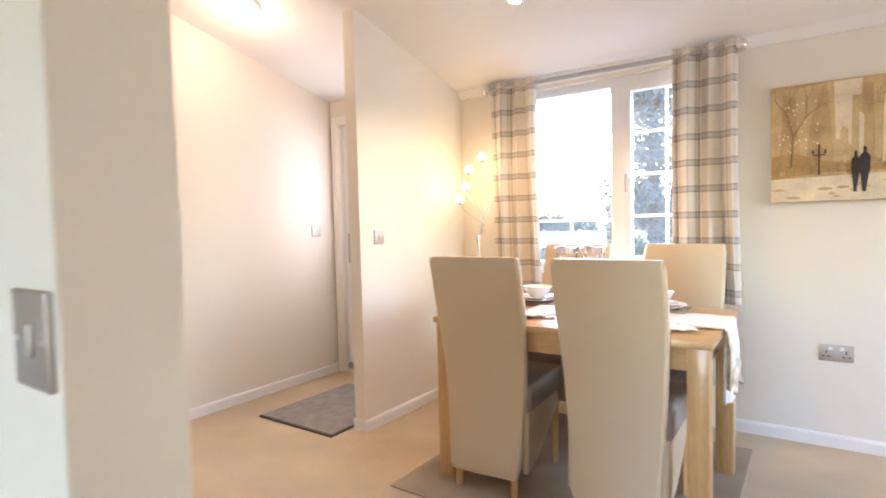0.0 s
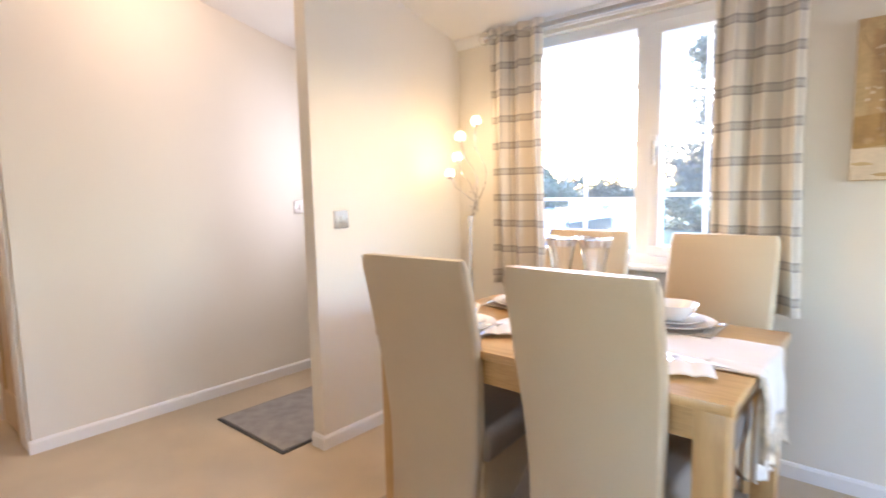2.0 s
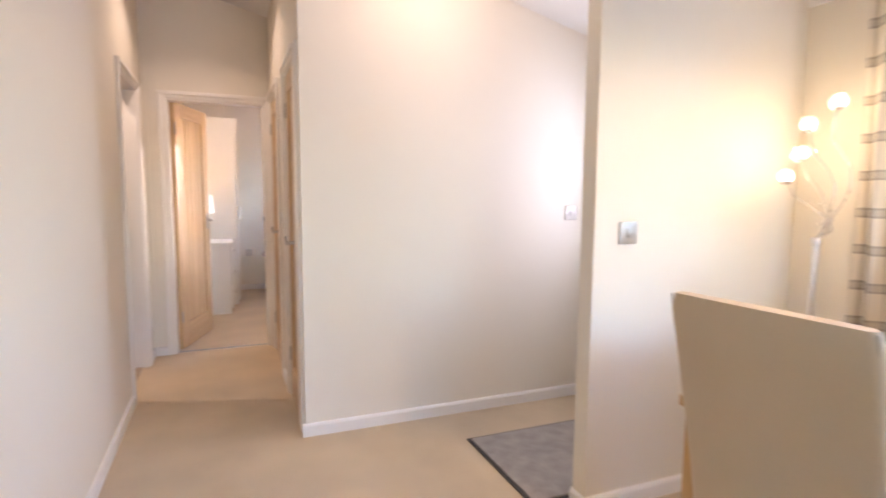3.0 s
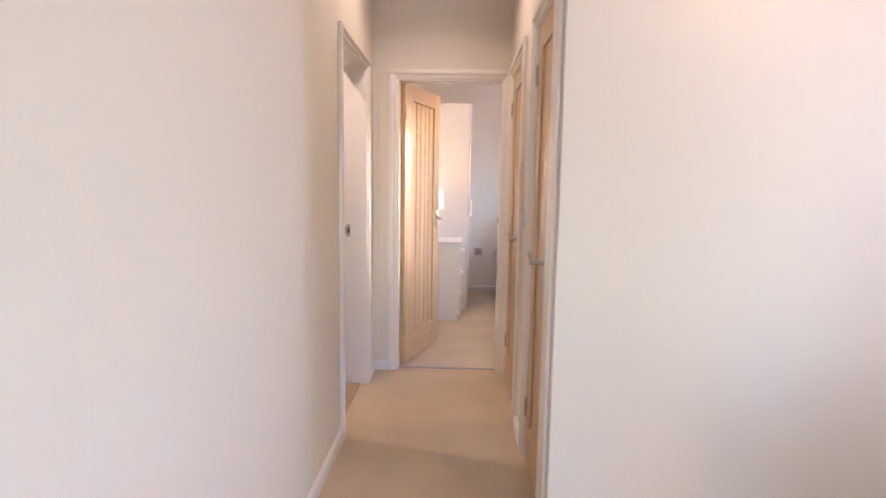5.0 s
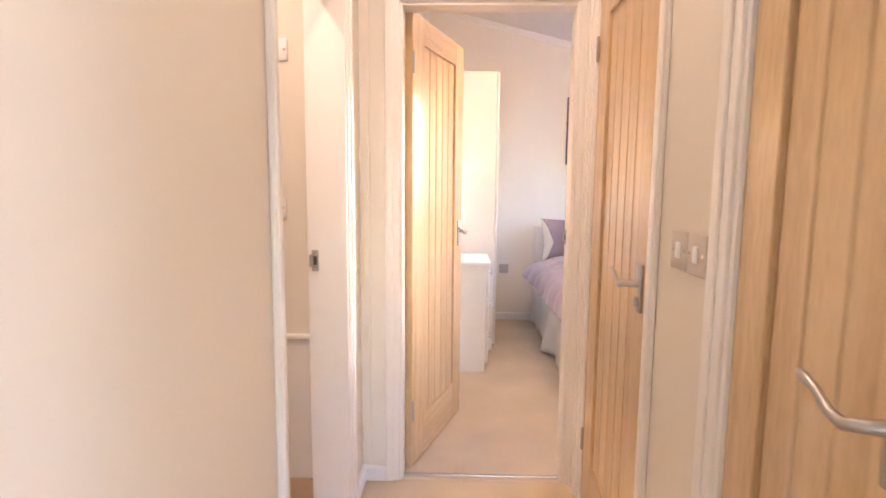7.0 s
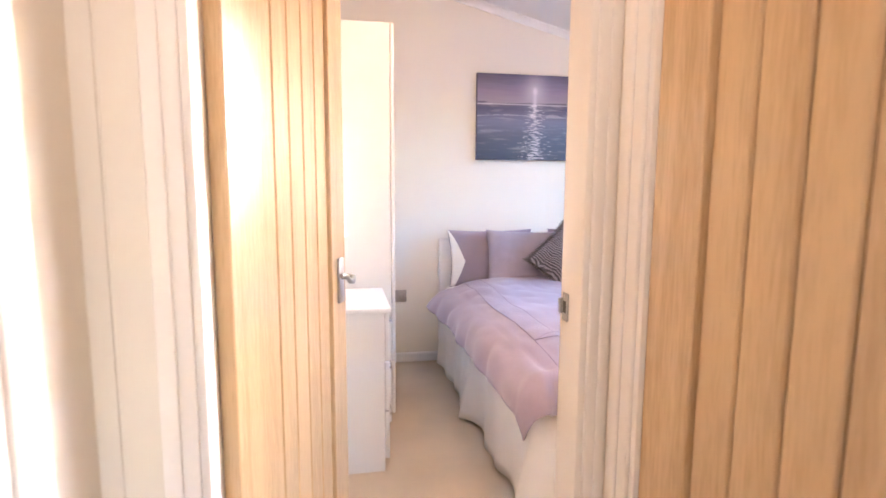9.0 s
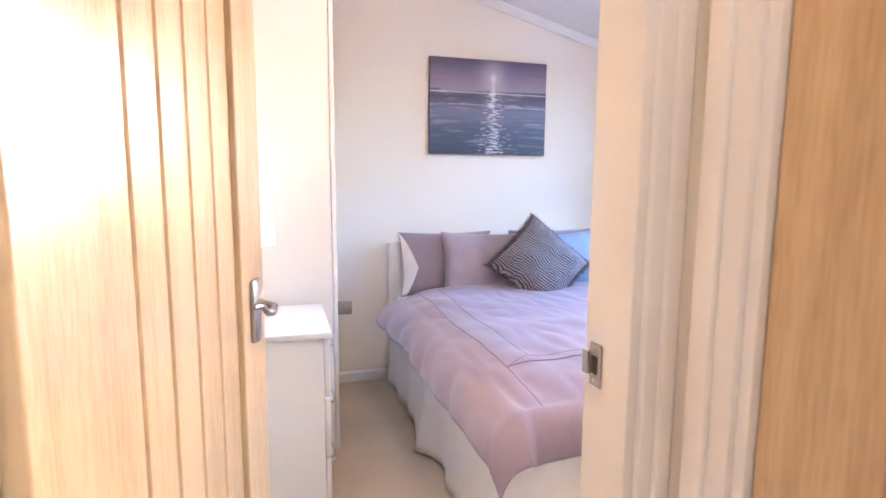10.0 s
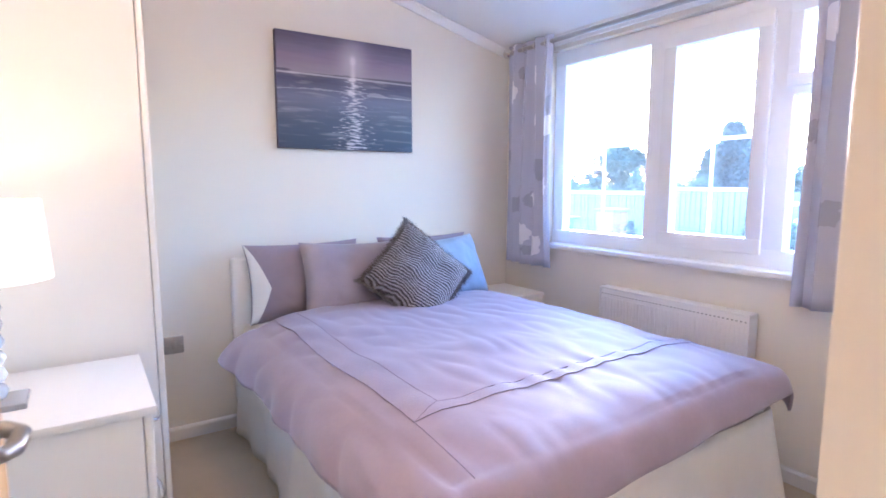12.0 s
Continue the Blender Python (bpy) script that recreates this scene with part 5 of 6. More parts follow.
tree_strokes(0.09, 0.30, 0.62)
tree_strokes(0.575, 0.28, 0.66)
tree_strokes(0.67, 0.26, 0.62)
tree_strokes(0.85, 0.27, 0.62)
for x, h in ((0.205, 0.26), (0.615, 0.22)):
    part("lamp_post", tube([(x * PW, -0.0038, 0.22 * PH), (x * PW, -0.0038, (0.22 + h) * PH)], 0.0032, 6), M["ink"], o)
    part("lamp_arm", tube([((x - 0.025) * PW, -0.0038, (0.13 + h) * PH), ((x + 0.025) * PW, -0.0038, (0.13 + h) * PH)], 0.003, 6), M["ink"], o)
    for dx in (-0.025, 0, 0.025):
        part("lantern", box((x + dx) * PW - 0.0045, (x + dx) * PW + 0.0045, -0.005, -0.001, (0.14 + h) * PH, (0.175 + h) * PH, bevel=0.001), M["ink"], o)
for x, z, w, h in ((0.35, 0.07, 0.034, 0.34), (0.385, 0.07, 0.042, 0.37), (0.575, 0.17, 0.024, 0.16), (0.60, 0.17, 0.024, 0.16), (0.635, 0.18, 0.034, 0.13)):
    flat([(x - w * 0.22, z), (x - w * 0.34, z + h * 0.3), (x - w * 0.5, z + h * 0.5), (x - w * 0.5, z + h * 0.78), (x - w * 0.14, z + h * 0.86), (x - w * 0.18, z + h * 0.95), (x, z + h), (x + w * 0.18, z + h * 0.95), (x + w * 0.14, z + h * 0.86), (x + w * 0.5, z + h * 0.78), (x + w * 0.5, z + h * 0.5), (x + w * 0.3, z + h * 0.3), (x + w * 0.12, z)], 0.0036, M["ink"], "dark_shape")
for k in range(70):
    x, z, r = rnd.choice((rnd.uniform(0.03, 0.2), rnd.uniform(0.55, 0.95))), rnd.uniform(0.4, 0.85), rnd.uniform(0.002, 0.0045)
    part("paint_dab", box(x * PW - r, x * PW + r, -0.0048, -0.0012, z * PH - r, z * PH + r * 1.4), M["cream"], o)
for k in range(24):
    x = 0.03 + 0.036 * k
    part("railing", tube([(x * PW, -0.0024, 0.225 * PH), (x * PW, -0.0024, 0.285 * PH)], 0.0012, 5), M["sepia3"], o)

# ---- bathroom, seen through its doorway ----
solid("wall_panelling", box(XE1, XE1 + 0.02, YSOUTH, YL - 0.137, 0.006, 0.625, bevel=0.003), M["lacquer"], "white wall panel along the bathroom wall", "wall panel", "structure")
solid("trim_panelling", box(XE1, XE1 + 0.03, YSOUTH, YL - 0.137, 0.626, 0.647, bevel=0.005), M["white"], "white capping rail on the bathroom panel", "rail", "structure")
plate("wall_control", (XE1, 1.60, 1.175), 0.05, 0.085, "+x", "plain", "small white control on the bathroom wall", M["plastic"])
plate("pull_switch", (XE1, 1.62, 1.803), 0.05, 0.085, "+x", "plain", "small white box high on the bathroom wall", M["plastic"])


# ---- bedroom ----
BX0, BX1, BY0, BY1 = XB + 0.075, -5.385, 3.07, 4.50      # mattress, head to foot and side to side
BTOP = 0.60
bed = thing("bed", ((BX0 + BX1) / 2, (BY0 + BY1) / 2, 0), "double divan bed with a cream headboard and gathered valance", "bed")
cx, cy = (BX0 + BX1) / 2, (BY0 + BY1) / 2
L, W = (BX1 - BX0) / 2, (BY1 - BY0) / 2
part("headboard", box(-L - 0.07, -L - 0.005, -W - 0.03, W + 0.03, 0.15, 0.905, bevel=0.018, seg=3), M["valance"], bed, "cream padded headboard", smooth=60)
part("divan_base", box(-L, L, -W + 0.02, W - 0.02, 0.03, 0.34, bevel=0.01), M["valance"], bed)
part("mattress", box(-L, L, -W + 0.005, W - 0.005, 0.34, BTOP - 0.02, bevel=0.04, seg=3), M["linen"], bed, smooth=60)


def valance(u, v):
    """Skirt round side, foot and side; u along it, v from top to floor."""
    per = [2 * L, 2 * W, 2 * L]
    s = u * sum(per)
    out = 0.012 + 0.022 * v + 0.010 * v * math.sin(s * 26) + 0.012 * v * math.sin(s * 9 + 1)
    for corner in (per[0], per[0] + per[1]):
        out += 0.10 * v * math.exp(-((s - corner) / 0.09) ** 2)
    out += 0.07 * v * math.exp(-((s - 0.93) / 0.07) ** 2)
    z = 0.45 * (1 - v) + 0.012 + 0.012 * v * math.sin(s * 13)
    if s < per[0]:
        return (-L + s, -W + 0.0 - out, z)
    if s < per[0] + per[1]:
        return (L + out, -W + (s - per[0]), z)
    return (L - (s - per[0] - per[1]), W + out, z)


c = part("valance", sheet(valance, 260, 10), M["valance"], bed, "gathered cream valance", smooth=170)
thicken(c, 0.003)


def drape(a, b):
    """The duvet over the mattress: a along the bed from the pillows, b across, both in metres and past the edges where it hangs."""
    fx = max(0.0, a - L)
    fy = b + W if b < -W else (b - W if b > W else 0.0)
    d = math.hypot(fx, fy)
    x, y = min(a, L), min(max(b, -W), W)
    flare = 0.15 if b < -W else 0.085
    o = flare * (1 - math.exp(-d / flare))
    if d > 0:
        x += o * fx / d
        y += o * fy / d
    hang = max(0.0, d - o * 0.8)
    puff = 0.055 * (1 - math.exp(-max(0, min(L + 0.0 - a, 1)) / 0.12)) * (1 - math.exp(-max(0, W - abs(b)) / 0.12))
    wr = noise.noise(Vector((a * 2.2, b * 2.2, 0.3))) * 0.015 + noise.noise(Vector((a * 5, b * 3.2, 4))) * 0.008 + abs(noise.noise(Vector((a * 4 + b * 5, b * 9 - a * 3, 7)))) * 0.011
    fold = 0.007 * math.sin(b * 9 + 8.5 * a) * min(1, d / 0.12) + 0.004 * math.sin(17 * b + 23 * a) * min(1, d / 0.15) + 0.016 * noise.noise(Vector((a * 5, b * 5, 9))) * min(1, d / 0.1)
    ripple = 0.0045 * math.sin(46 * b + 3 * math.sin(7 * b)) * math.exp(-((a - 0.42 * L * 1.62) / 0.07) ** 2)
    z = BTOP + 0.02 + puff + wr * (1 if d == 0 else 0.5) + ripple - hang
    if fy:
        y += math.copysign(fold, fy)
    elif fx:
        x += fold
    return Vector((x, y, z))


A0, A1, B0, B1 = -L + 0.33, L + 0.23, -W - 0.245, W + 0.20
duvet = thing("duvet", (cx, cy, BTOP), "lilac satin duvet with a quilted border band, spread over the bed", "bedding")


def duv(u, v):
    a = A0 + (A1 - A0) * u
    a -= 0.10 * v * u ** 4
    p = drape(a, B0 + (B1 - B0) * v)
    k = math.exp(-(u / 0.16) ** 2) * max(0, 1 - v / 0.13)
    return (p.x, p.y - 0.06 * k, p.z - BTOP + 0.03 * k)


c = part("cover", sheet(duv, 150, 140), M["satin"], duvet, smooth=170)
thicken(c, 0.012, -1.0)


def on_duvet(a, b, lift):
    p = drape(a, b)
    return (p.x, p.y, p.z - BTOP + lift)


IA, OA = L - 0.32, L - 0.272     # inner and outer seam of the border band, along the bed
IB, OB = -W + 0.175, -W + 0.07
band_paths = [[(A0 + 0.02 + (IA - A0 - 0.02) * k / 30, IB) for k in range(31)], [(A0 + 0.02 + (OA - A0 - 0.02) * k / 30, OB) for k in range(31)],
              [(IA, IB + (W * 0.96 - IB) * k / 30) for k in range(31)], [(OA, OB + (W * 0.98 - OB) * k / 30) for k in range(31)], [(IA + (OA - IA) * k / 6, IB + (OB - IB) * k / 6) for k in range(7)],
              [(OA + 0.27 * k / 12, OB) for k in range(13)]]
for pts in band_paths:
    part("seam", tube([on_duvet(a, b, 0.003) for a, b in pts], 0.0016, 5), M["pipe"], duvet, "stitched seam")


def band_strip(p, q, r, s, nu, nv):
    def f(u, v):
        a = (p[0] * (1 - u) + q[0] * u) * (1 - v) + (r[0] * (1 - u) + s[0] * u) * v
        b = (p[1] * (1 - u) + q[1] * u) * (1 - v) + (r[1] * (1 - u) + s[1] * u) * v
        return on_duvet(a, b, 0.0035)
    return part("band", sheet(f, nu, nv), M["band"], duvet, "quilted matte lilac band", smooth=170)


band_strip((A0 + 0.02, IB), (IA, IB), (A0 + 0.02, OB), (OA, OB), 50, 5)
band_strip((IA, IB), (IA, W * 0.96), (OA, OB), (OA, W * 0.98), 50, 5)


def cushion(name, w, h, t, material, label, category, m, corner=0.03, flap=None, seed=0, pinch=0.07):
    """A stuffed cushion: two bulging faces that meet in a pinched seam, corners drawn out. Local x across, z up, y its thickness."""
    o = tagged(new(name), label, category)
    o.matrix_basis = m
    for s in (-1, 1):
        def f(u, v):
            x, z = 2 * u - 1, 2 * v - 1
            b = (1 - x ** 4) * (1 - z ** 4)
            k = 1 - pinch * (1 - abs(z) ** 2) * abs(x) ** 3
            kz = 1 - pinch * (1 - abs(x) ** 2) * abs(z) ** 3
            nz = 0.05 * noise.noise(Vector((x * 2.3 + seed, z * 2.3, s))) + 0.028 * abs(noise.noise(Vector((x * 7 + seed, z * 3 + x * 4, s * 3))))
            return (x * w / 2 * k, s * t / 2 * (max(0, b) ** 0.5 * (1 + nz * 3)), z * h / 2 * kz + 0.01 * nz)
        part("cover", sheet(f, 36, 30), material, o, smooth=170)
    if flap:
        def g(u, v):
            x, z = -0.985 + u * 0.30 * max(0.0, 1 - abs(v - 0.42) / 0.58), (2 * v - 1) * 0.985
            bulge = max(0, (1 - x ** 4) * (1 - z ** 4)) ** 0.5
            k = 1 - pinch * (1 - z * z) * abs(x) ** 3
            return (x * w / 2 * k - 0.004 * (1 - u), -t / 2 * bulge * 1.16 - 0.003, z * h / 2 * (1 - pinch * (1 - x * x) * abs(z) ** 3))
        k = part("flap", sheet(g, 12, 24), flap, o, "white lining at the open end", smooth=170)
        thicken(k, 0.003)
    return o


def leaning(x, y, z, lean, yaw=0, roll=0):
    """A cushion standing on its edge with its face to the foot of the bed (+x), leaning back."""
    return pose(x, y, z) @ pose(0, 0, 0, 0, 0, 90 + yaw) @ pose(0, 0, 0, lean, 0, 0) @ pose(0, 0, 0, 0, roll, 0)


cushion("pillow", 0.62, 0.40, 0.15, M["lilac"], "grey-lilac pillow with a white lining, propped on the headboard", "pillow", leaning(XB + 0.155, 3.395, 0.78, -14, 0, 0), flap=M["linen"], seed=1)
cushion("pillow", 0.62, 0.40, 0.15, M["lilac"], "grey-lilac pillow propped on the headboard beside the window", "pillow", leaning(XB + 0.155, 4.14, 0.78, -14, 0, 0), seed=2)
cushion("cushion", 0.52, 0.40, 0.15, M["velvet"], "soft grey-lilac square cushion", "cushion", leaning(XB + 0.315, 3.58, 0.79, -22, -4, 2), seed=3)
cushion("cushion", 0.50, 0.39, 0.15, M["skysatin"], "smooth cushion beside the window, blue sky light put into its colour", "cushion", leaning(XB + 0.315, 4.19, 0.785, -24, 5, -3), seed=4)
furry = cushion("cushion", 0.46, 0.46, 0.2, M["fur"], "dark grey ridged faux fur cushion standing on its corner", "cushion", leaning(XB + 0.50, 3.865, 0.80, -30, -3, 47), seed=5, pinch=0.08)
rnd = random.Random(11)
bm = bmesh.new()
for k in range(11000):
    x, z = rnd.uniform(-1, 1), rnd.uniform(-1, 1)
    if k % 3:
        (x, z) = (math.copysign(rnd.uniform(0.9, 0.995), x), z) if rnd.random() < 0.5 else (x, math.copysign(0.995, z))
    elif x > 0.1 * math.sin(9 * z) - 0.1:
        continue
    b = max(0, (1 - x ** 4) * (1 - z ** 4)) ** 0.5
    kx, kz = 1 - 0.08 * (1 - z * z) * abs(x) ** 3, 1 - 0.08 * (1 - x * x) * abs(z) ** 3
    p = Vector((x * 0.233 * kx, -0.10 * b, z * 0.233 * kz))
    nrm = Vector((x ** 3 * 0.8, -b - 0.15, z ** 3 * 0.8)).normalized()
    tip = p + (nrm + Vector((rnd.uniform(-0.6, 0.6), rnd.uniform(-0.3, 0.3), rnd.uniform(-0.9, 0.3)))) * rnd.uniform(0.008, 0.026) * (1.0 if max(abs(x), abs(z)) > 0.89 or x < -0.1 else 0.4)
    side = nrm.cross(Vector((rnd.uniform(-1, 1), rnd.uniform(-1, 1), rnd.uniform(-1, 1)))).normalized() * 0.0013
    bm.faces.new([bm.verts.new(p - side), bm.verts.new(p + side), bm.verts.new(tip)])
tagged(part("fur", bm, M["furtip"], furry, "grey fur pile"), kind="stuff")

# chest of drawers with a lamp, and the wardrobe behind it
CX0, CX1, CY0, CY1, CZ = -6.325, -5.865, YS + 0.03, 2.545, 0.76
o = thing("chest_of_drawers", ((CX0 + CX1) / 2, (CY0 + CY1) / 2, 0), "narrow white chest of three drawers with metal handles", "chest of drawers")
hx, hy = (CX1 - CX0) / 2, (CY1 - CY0) / 2
part("carcass", box(-hx + 0.006, hx - 0.006, -hy, hy - 0.022, 0, CZ - 0.022, bevel=0.002), M["lacquer"], o)
part("top", box(-hx - 0.004, hx + 0.004, -hy, hy + 0.008, CZ - 0.022, CZ, bevel=0.004), M["lacquer"], o, smooth=40)
for k in range(3):
    z0 = 0.06 + k * 0.228
    dr = part("drawer", box(-hx + 0.008, hx - 0.008, hy - 0.02, hy, z0, z0 + 0.222, bevel=0.004), M["lacquer"], o, smooth=40)
    n = 12
    part("handle", tube([(0.075 * math.cos(math.pi * i / n), hy + 0.028 * math.sin(math.pi * i / n) ** 0.6, z0 + 0.15 - 0.014 * math.sin(math.pi * i / n)) for i in range(n + 1)], 0.005, 8), M["chrome"], dr, "bowed chrome handle", smooth=60)

WX0, WX1, WY1, WZ = XB + 0.02, -6.372, 2.625, 2.10
o = thing("wardrobe", ((WX0 + WX1) / 2, (YS + WY1) / 2, 0), "tall white wardrobe beside the chest of drawers", "wardrobe")
hx, hy = (WX1 - WX0) / 2, (WY1 - YS) / 2
part("carcass", box(-hx, hx, -hy + 0.01, hy - 0.022, 0, WZ, bevel=0.002), M["lacquer"], o)
for k in range(2):
    dd = part("door", box(-hx + 0.002 + k * hx, -hx - 0.002 + (k + 1) * hx, hy - 0.019, hy, 0.05, WZ - 0.003, bevel=0.003), M["lacquer"], o, smooth=40)
    x = -0.05 + 0.1 * k
    part("handle", tube([(x, hy, 0.95), (x, hy + 0.028, 0.96), (x, hy + 0.028, 1.11), (x, hy, 1.12)], 0.005, 8), M["chrome"], dd, "chrome bow handle", smooth=60)

TLX, TLY = -6.06, 2.245
o = thing("table_lamp", (TLX, TLY, CZ), "table lamp with a white drum shade and stacked glass stem, lit", "lamp")
part("base", box(-0.055, 0.055, -0.055, 0.055, 0, 0.016, bevel=0.004), M["crystal"], o, "clear glass foot")
for k in range(7):
    part("glass_ball", lathe([(0.0, -0.021), (0.014, -0.016), (0.021, 0), (0.014, 0.016), (0.0, 0.021)], 20), M["crystal"], o, "clear glass ball", smooth=60).matrix_basis = pose(0, 0, 0.037 + 0.040 * k)
part("rod", tube([(0, 0, 0.30), (0, 0, 0.40)], 0.006), M["chrome"], o)
sh = part("shade", lathe([(0.125, 0.30), (0.1255, 0.301), (0.113, 0.485), (0.112, 0.485), (0.124, 0.302)], 40), M["shade"], o, "white drum shade, glowing", smooth=40)
sh.visible_shadow = True
lamp("table_lamp_bulb", "POINT", (TLX, TLY, CZ + 0.435), LAMP_W["table"], (1.0, 0.70, 0.40), radius=0.012)

# bedside cabinet, radiator
o = thing("bedside_cabinet", (XB + 0.22, 4.68, 0), "small white bedside cabinet beside the bed", "cabinet")
part("body", box(-0.2, 0.18, -0.155, 0.19, 0, 0.565, bevel=0.003), M["lacquer"], o)
part("top", box(-0.205, 0.19, -0.16, 0.195, 0.565, 0.585, bevel=0.004), M["lacquer"], o)
for k in range(2):
    part("drawer", box(0.18, 0.196, -0.15, 0.185, 0.05 + k * 0.25, 0.295 + k * 0.25, bevel=0.003), M["lacquer"], o)

RX0, RX1, RZ0, RZ1 = -6.44, -5.63, 0.17, 0.715
o = thing("radiator", ((RX0 + RX1) / 2, YN - 0.07, RZ0), "white panel radiator under the bedroom window", "radiator")
h = (RX1 - RX0) / 2
part("panel", box(-h, h, -0.012, 0.012, 0, RZ1 - RZ0 - 0.012, bevel=0.006), M["white"], o, smooth=40)
part("top_grille", box(-h - 0.004, h + 0.004, -0.02, 0.055, RZ1 - RZ0 - 0.012, RZ1 - RZ0, bevel=0.004), M["white"], o)
for k in range(38):
    x = -h + 0.02 + (2 * h - 0.04) * k / 37
    part("rib", box(x - 0.0045, x + 0.0045, -0.016, -0.011, 0.03, RZ1 - RZ0 - 0.055, bevel=0.002, seg=1), M["white"], o)
for k in range(40):
    x = -h + 0.015 + (2 * h - 0.03) * k / 39
    part("slot", box(x - 0.004, x + 0.004, -0.0145, -0.0118, RZ1 - RZ0 - 0.04, RZ1 - RZ0 - 0.034), M["steel"], o)
for s in (-1, 1):
    part("side_cover", box(s * h - 0.003, s * h + 0.003, -0.018, 0.055, 0.0, RZ1 - RZ0 - 0.013, bevel=0.001), M["white"], o)
    part("pipe", tube([(s * (h - 0.03), 0.02, 0.01), (s * (h - 0.03), 0.02, -RZ0)], 0.008), M["white"], o)

# seascape over the bed
o = thing("seascape_canvas", (XB, 3.713, 1.467), "canvas print of a violet beach at low sun above the bed", "painting")
part("canvas", box(0.002, 0.034, -0.404, 0.404, 0, 0.60, bevel=0.003), M["edge"], o, "dark canvas edge")
part("print", sheet(lambda u, v: (0.0345, -0.402 + 0.804 * u, 0.002 + 0.596 * v), 2, 2), M["sea"], o)

# ---- outdoors ----
solid("ground", sheet(lambda u, v: ((u - 0.5) * 1600, (v - 0.5) * 1600, FLOOR_OUT), 8, 8), M["grass"], "mown lawn running out to the distance", "ground", "structure")
solid("pavement", box(-30, 14, 5.4, 8.2, FLOOR_OUT, FLOOR_OUT + 0.03), M["slab"], "pale paved strip along the house", "pavement", "structure")
solid("road", box(-40, 30, 11.2, 15.2, FLOOR_OUT, FLOOR_OUT + 0.012), M["road"], "grey asphalt park road", "road", "structure")
solid("road_line", box(-40, 30, 13.15, 13.25, FLOOR_OUT + 0.012, FLOOR_OUT + 0.016), M["plastic"], "white painted road line", "road marking", "structure")


def leafy(name, x, y, w, d, z0, h, n, size, material, label, category, seed, shape="tree", trunk=0.0):
    """A trunk with limbs and a crown of many small leaf clumps, uneven and with gaps."""
    rnd = random.Random(seed)
    o = thing(name, (x, y, FLOOR_OUT), label, category)
    if trunk:
        part("trunk", tube([(0, 0, 0), (0.05, 0.02, h * 0.35), (-0.03, 0.05, h * 0.65), (0.02, 0, h * 0.92)], [trunk, trunk * 0.75, trunk * 0.45, trunk * 0.1], 10), M["bark"], o, smooth=60)
        for k in range(9):
            a, zz = rnd.uniform(0, 6.28), h * rnd.uniform(0.25, 0.8)
            part("limb", tube([(0, 0, zz), (math.cos(a) * w * 0.2, math.sin(a) * d * 0.2, zz + 0.05 * h), (math.cos(a) * w * 0.38, math.sin(a) * d * 0.38, zz + 0.07 * h)], [trunk * 0.3, trunk * 0.2, 0.012], 6), M["bark"], o)
    blobs = []
    for k in range(60):
        zz = rnd.random()
        wide = {"cone": (1 - zz) * 0.95 + 0.08, "tree": math.sin(math.pi * (0.15 + 0.8 * zz)), "hedge": 1.0}[shape]
        a, r = rnd.uniform(0, 6.28), math.sqrt(rnd.random()) * 0.42
        if shape == "hedge":
            blobs.append((rnd.uniform(-0.48, 0.48) * w, rnd.uniform(-0.4, 0.4) * d, z0 + zz * h * 0.9, h * 0.22))
        else:
            blobs.append((math.cos(a) * r * w * wide, math.sin(a) * r * d * wide, z0 + zz * (h - z0), min(w, d) * rnd.uniform(0.10, 0.2) * (0.5 + wide * 0.5)))
    bm = bmesh.new()
    for k in range(n):
        bx_, by_, bz_, br = rnd.choice(blobs)
        v = Vector((rnd.gauss(0, 1), rnd.gauss(0, 1), rnd.gauss(0, 0.8))).normalized() * br * rnd.uniform(0.55, 1.1)
        c = Vector((bx_, by_, max(0.02, bz_))) + v
        c.z = max(0.03, c.z)
        e1 = Vector((rnd.gauss(0, 1), rnd.gauss(0, 1), rnd.gauss(0, 1))).normalized() * size * rnd.uniform(0.5, 1.3)
        e2 = e1.cross(Vector((rnd.gauss(0, 1), rnd.gauss(0, 1), rnd.gauss(0, 1)))).normalized() * size * 0.45
        bm.faces.new([bm.verts.new(c - e1), bm.verts.new(c + e2), bm.verts.new(c + e1), bm.verts.new(c - e2)])
    tagged(part("crown", bm, material, o), kind="stuff")
    return o


leafy("conifer_tree", -3.5, 19.0, 3.4, 3.4, 1.0, 6.0, 9000, 0.10, M["leaf"], "tall dark conifer with an uneven outline", "tree", 1, "tree", 0.16)
leafy("conifer_tree", -14.2, 20.5, 3.6, 3.2, 0.2, 3.6, 14000, 0.11, M["leaf"], "broad dark conifer behind the fence", "tree", 2, "cone", 0.12)
leafy("conifer_tree", -15.3, 21.5, 3.4, 2.8, 0.2, 3.1, 12000, 0.11, M["leaf2"], "conifer behind the fence", "tree", 3, "cone", 0.12)
leafy("tree", -22.0, 24.5, 6.0, 3.6, 0.3, 3.4, 14000, 0.12, M["leaf2"], "leafy tree behind the fence", "tree", 4, "tree", 0.14)
leafy("conifer_tree", -10.3, 19.4, 3.6, 2.8, 0.1, 2.9, 14000, 0.10, M["leaf2"], "rounded conifer near the fence", "tree", 5, "tree", 0.12)
leafy("shrub", -8.3, 10.6, 1.5, 1.3, 0.05, 1.35, 4500, 0.05, M["leaf2"], "dense green shrub on the lawn", "shrub", 6, "tree", 0.05)
leafy("shrub", -4.15, 10.6, 0.9, 0.9, 0.05, 1.75, 4000, 0.05, M["leaf2"], "pointed yellow-green shrub by the path", "shrub", 7, "cone", 0.05)
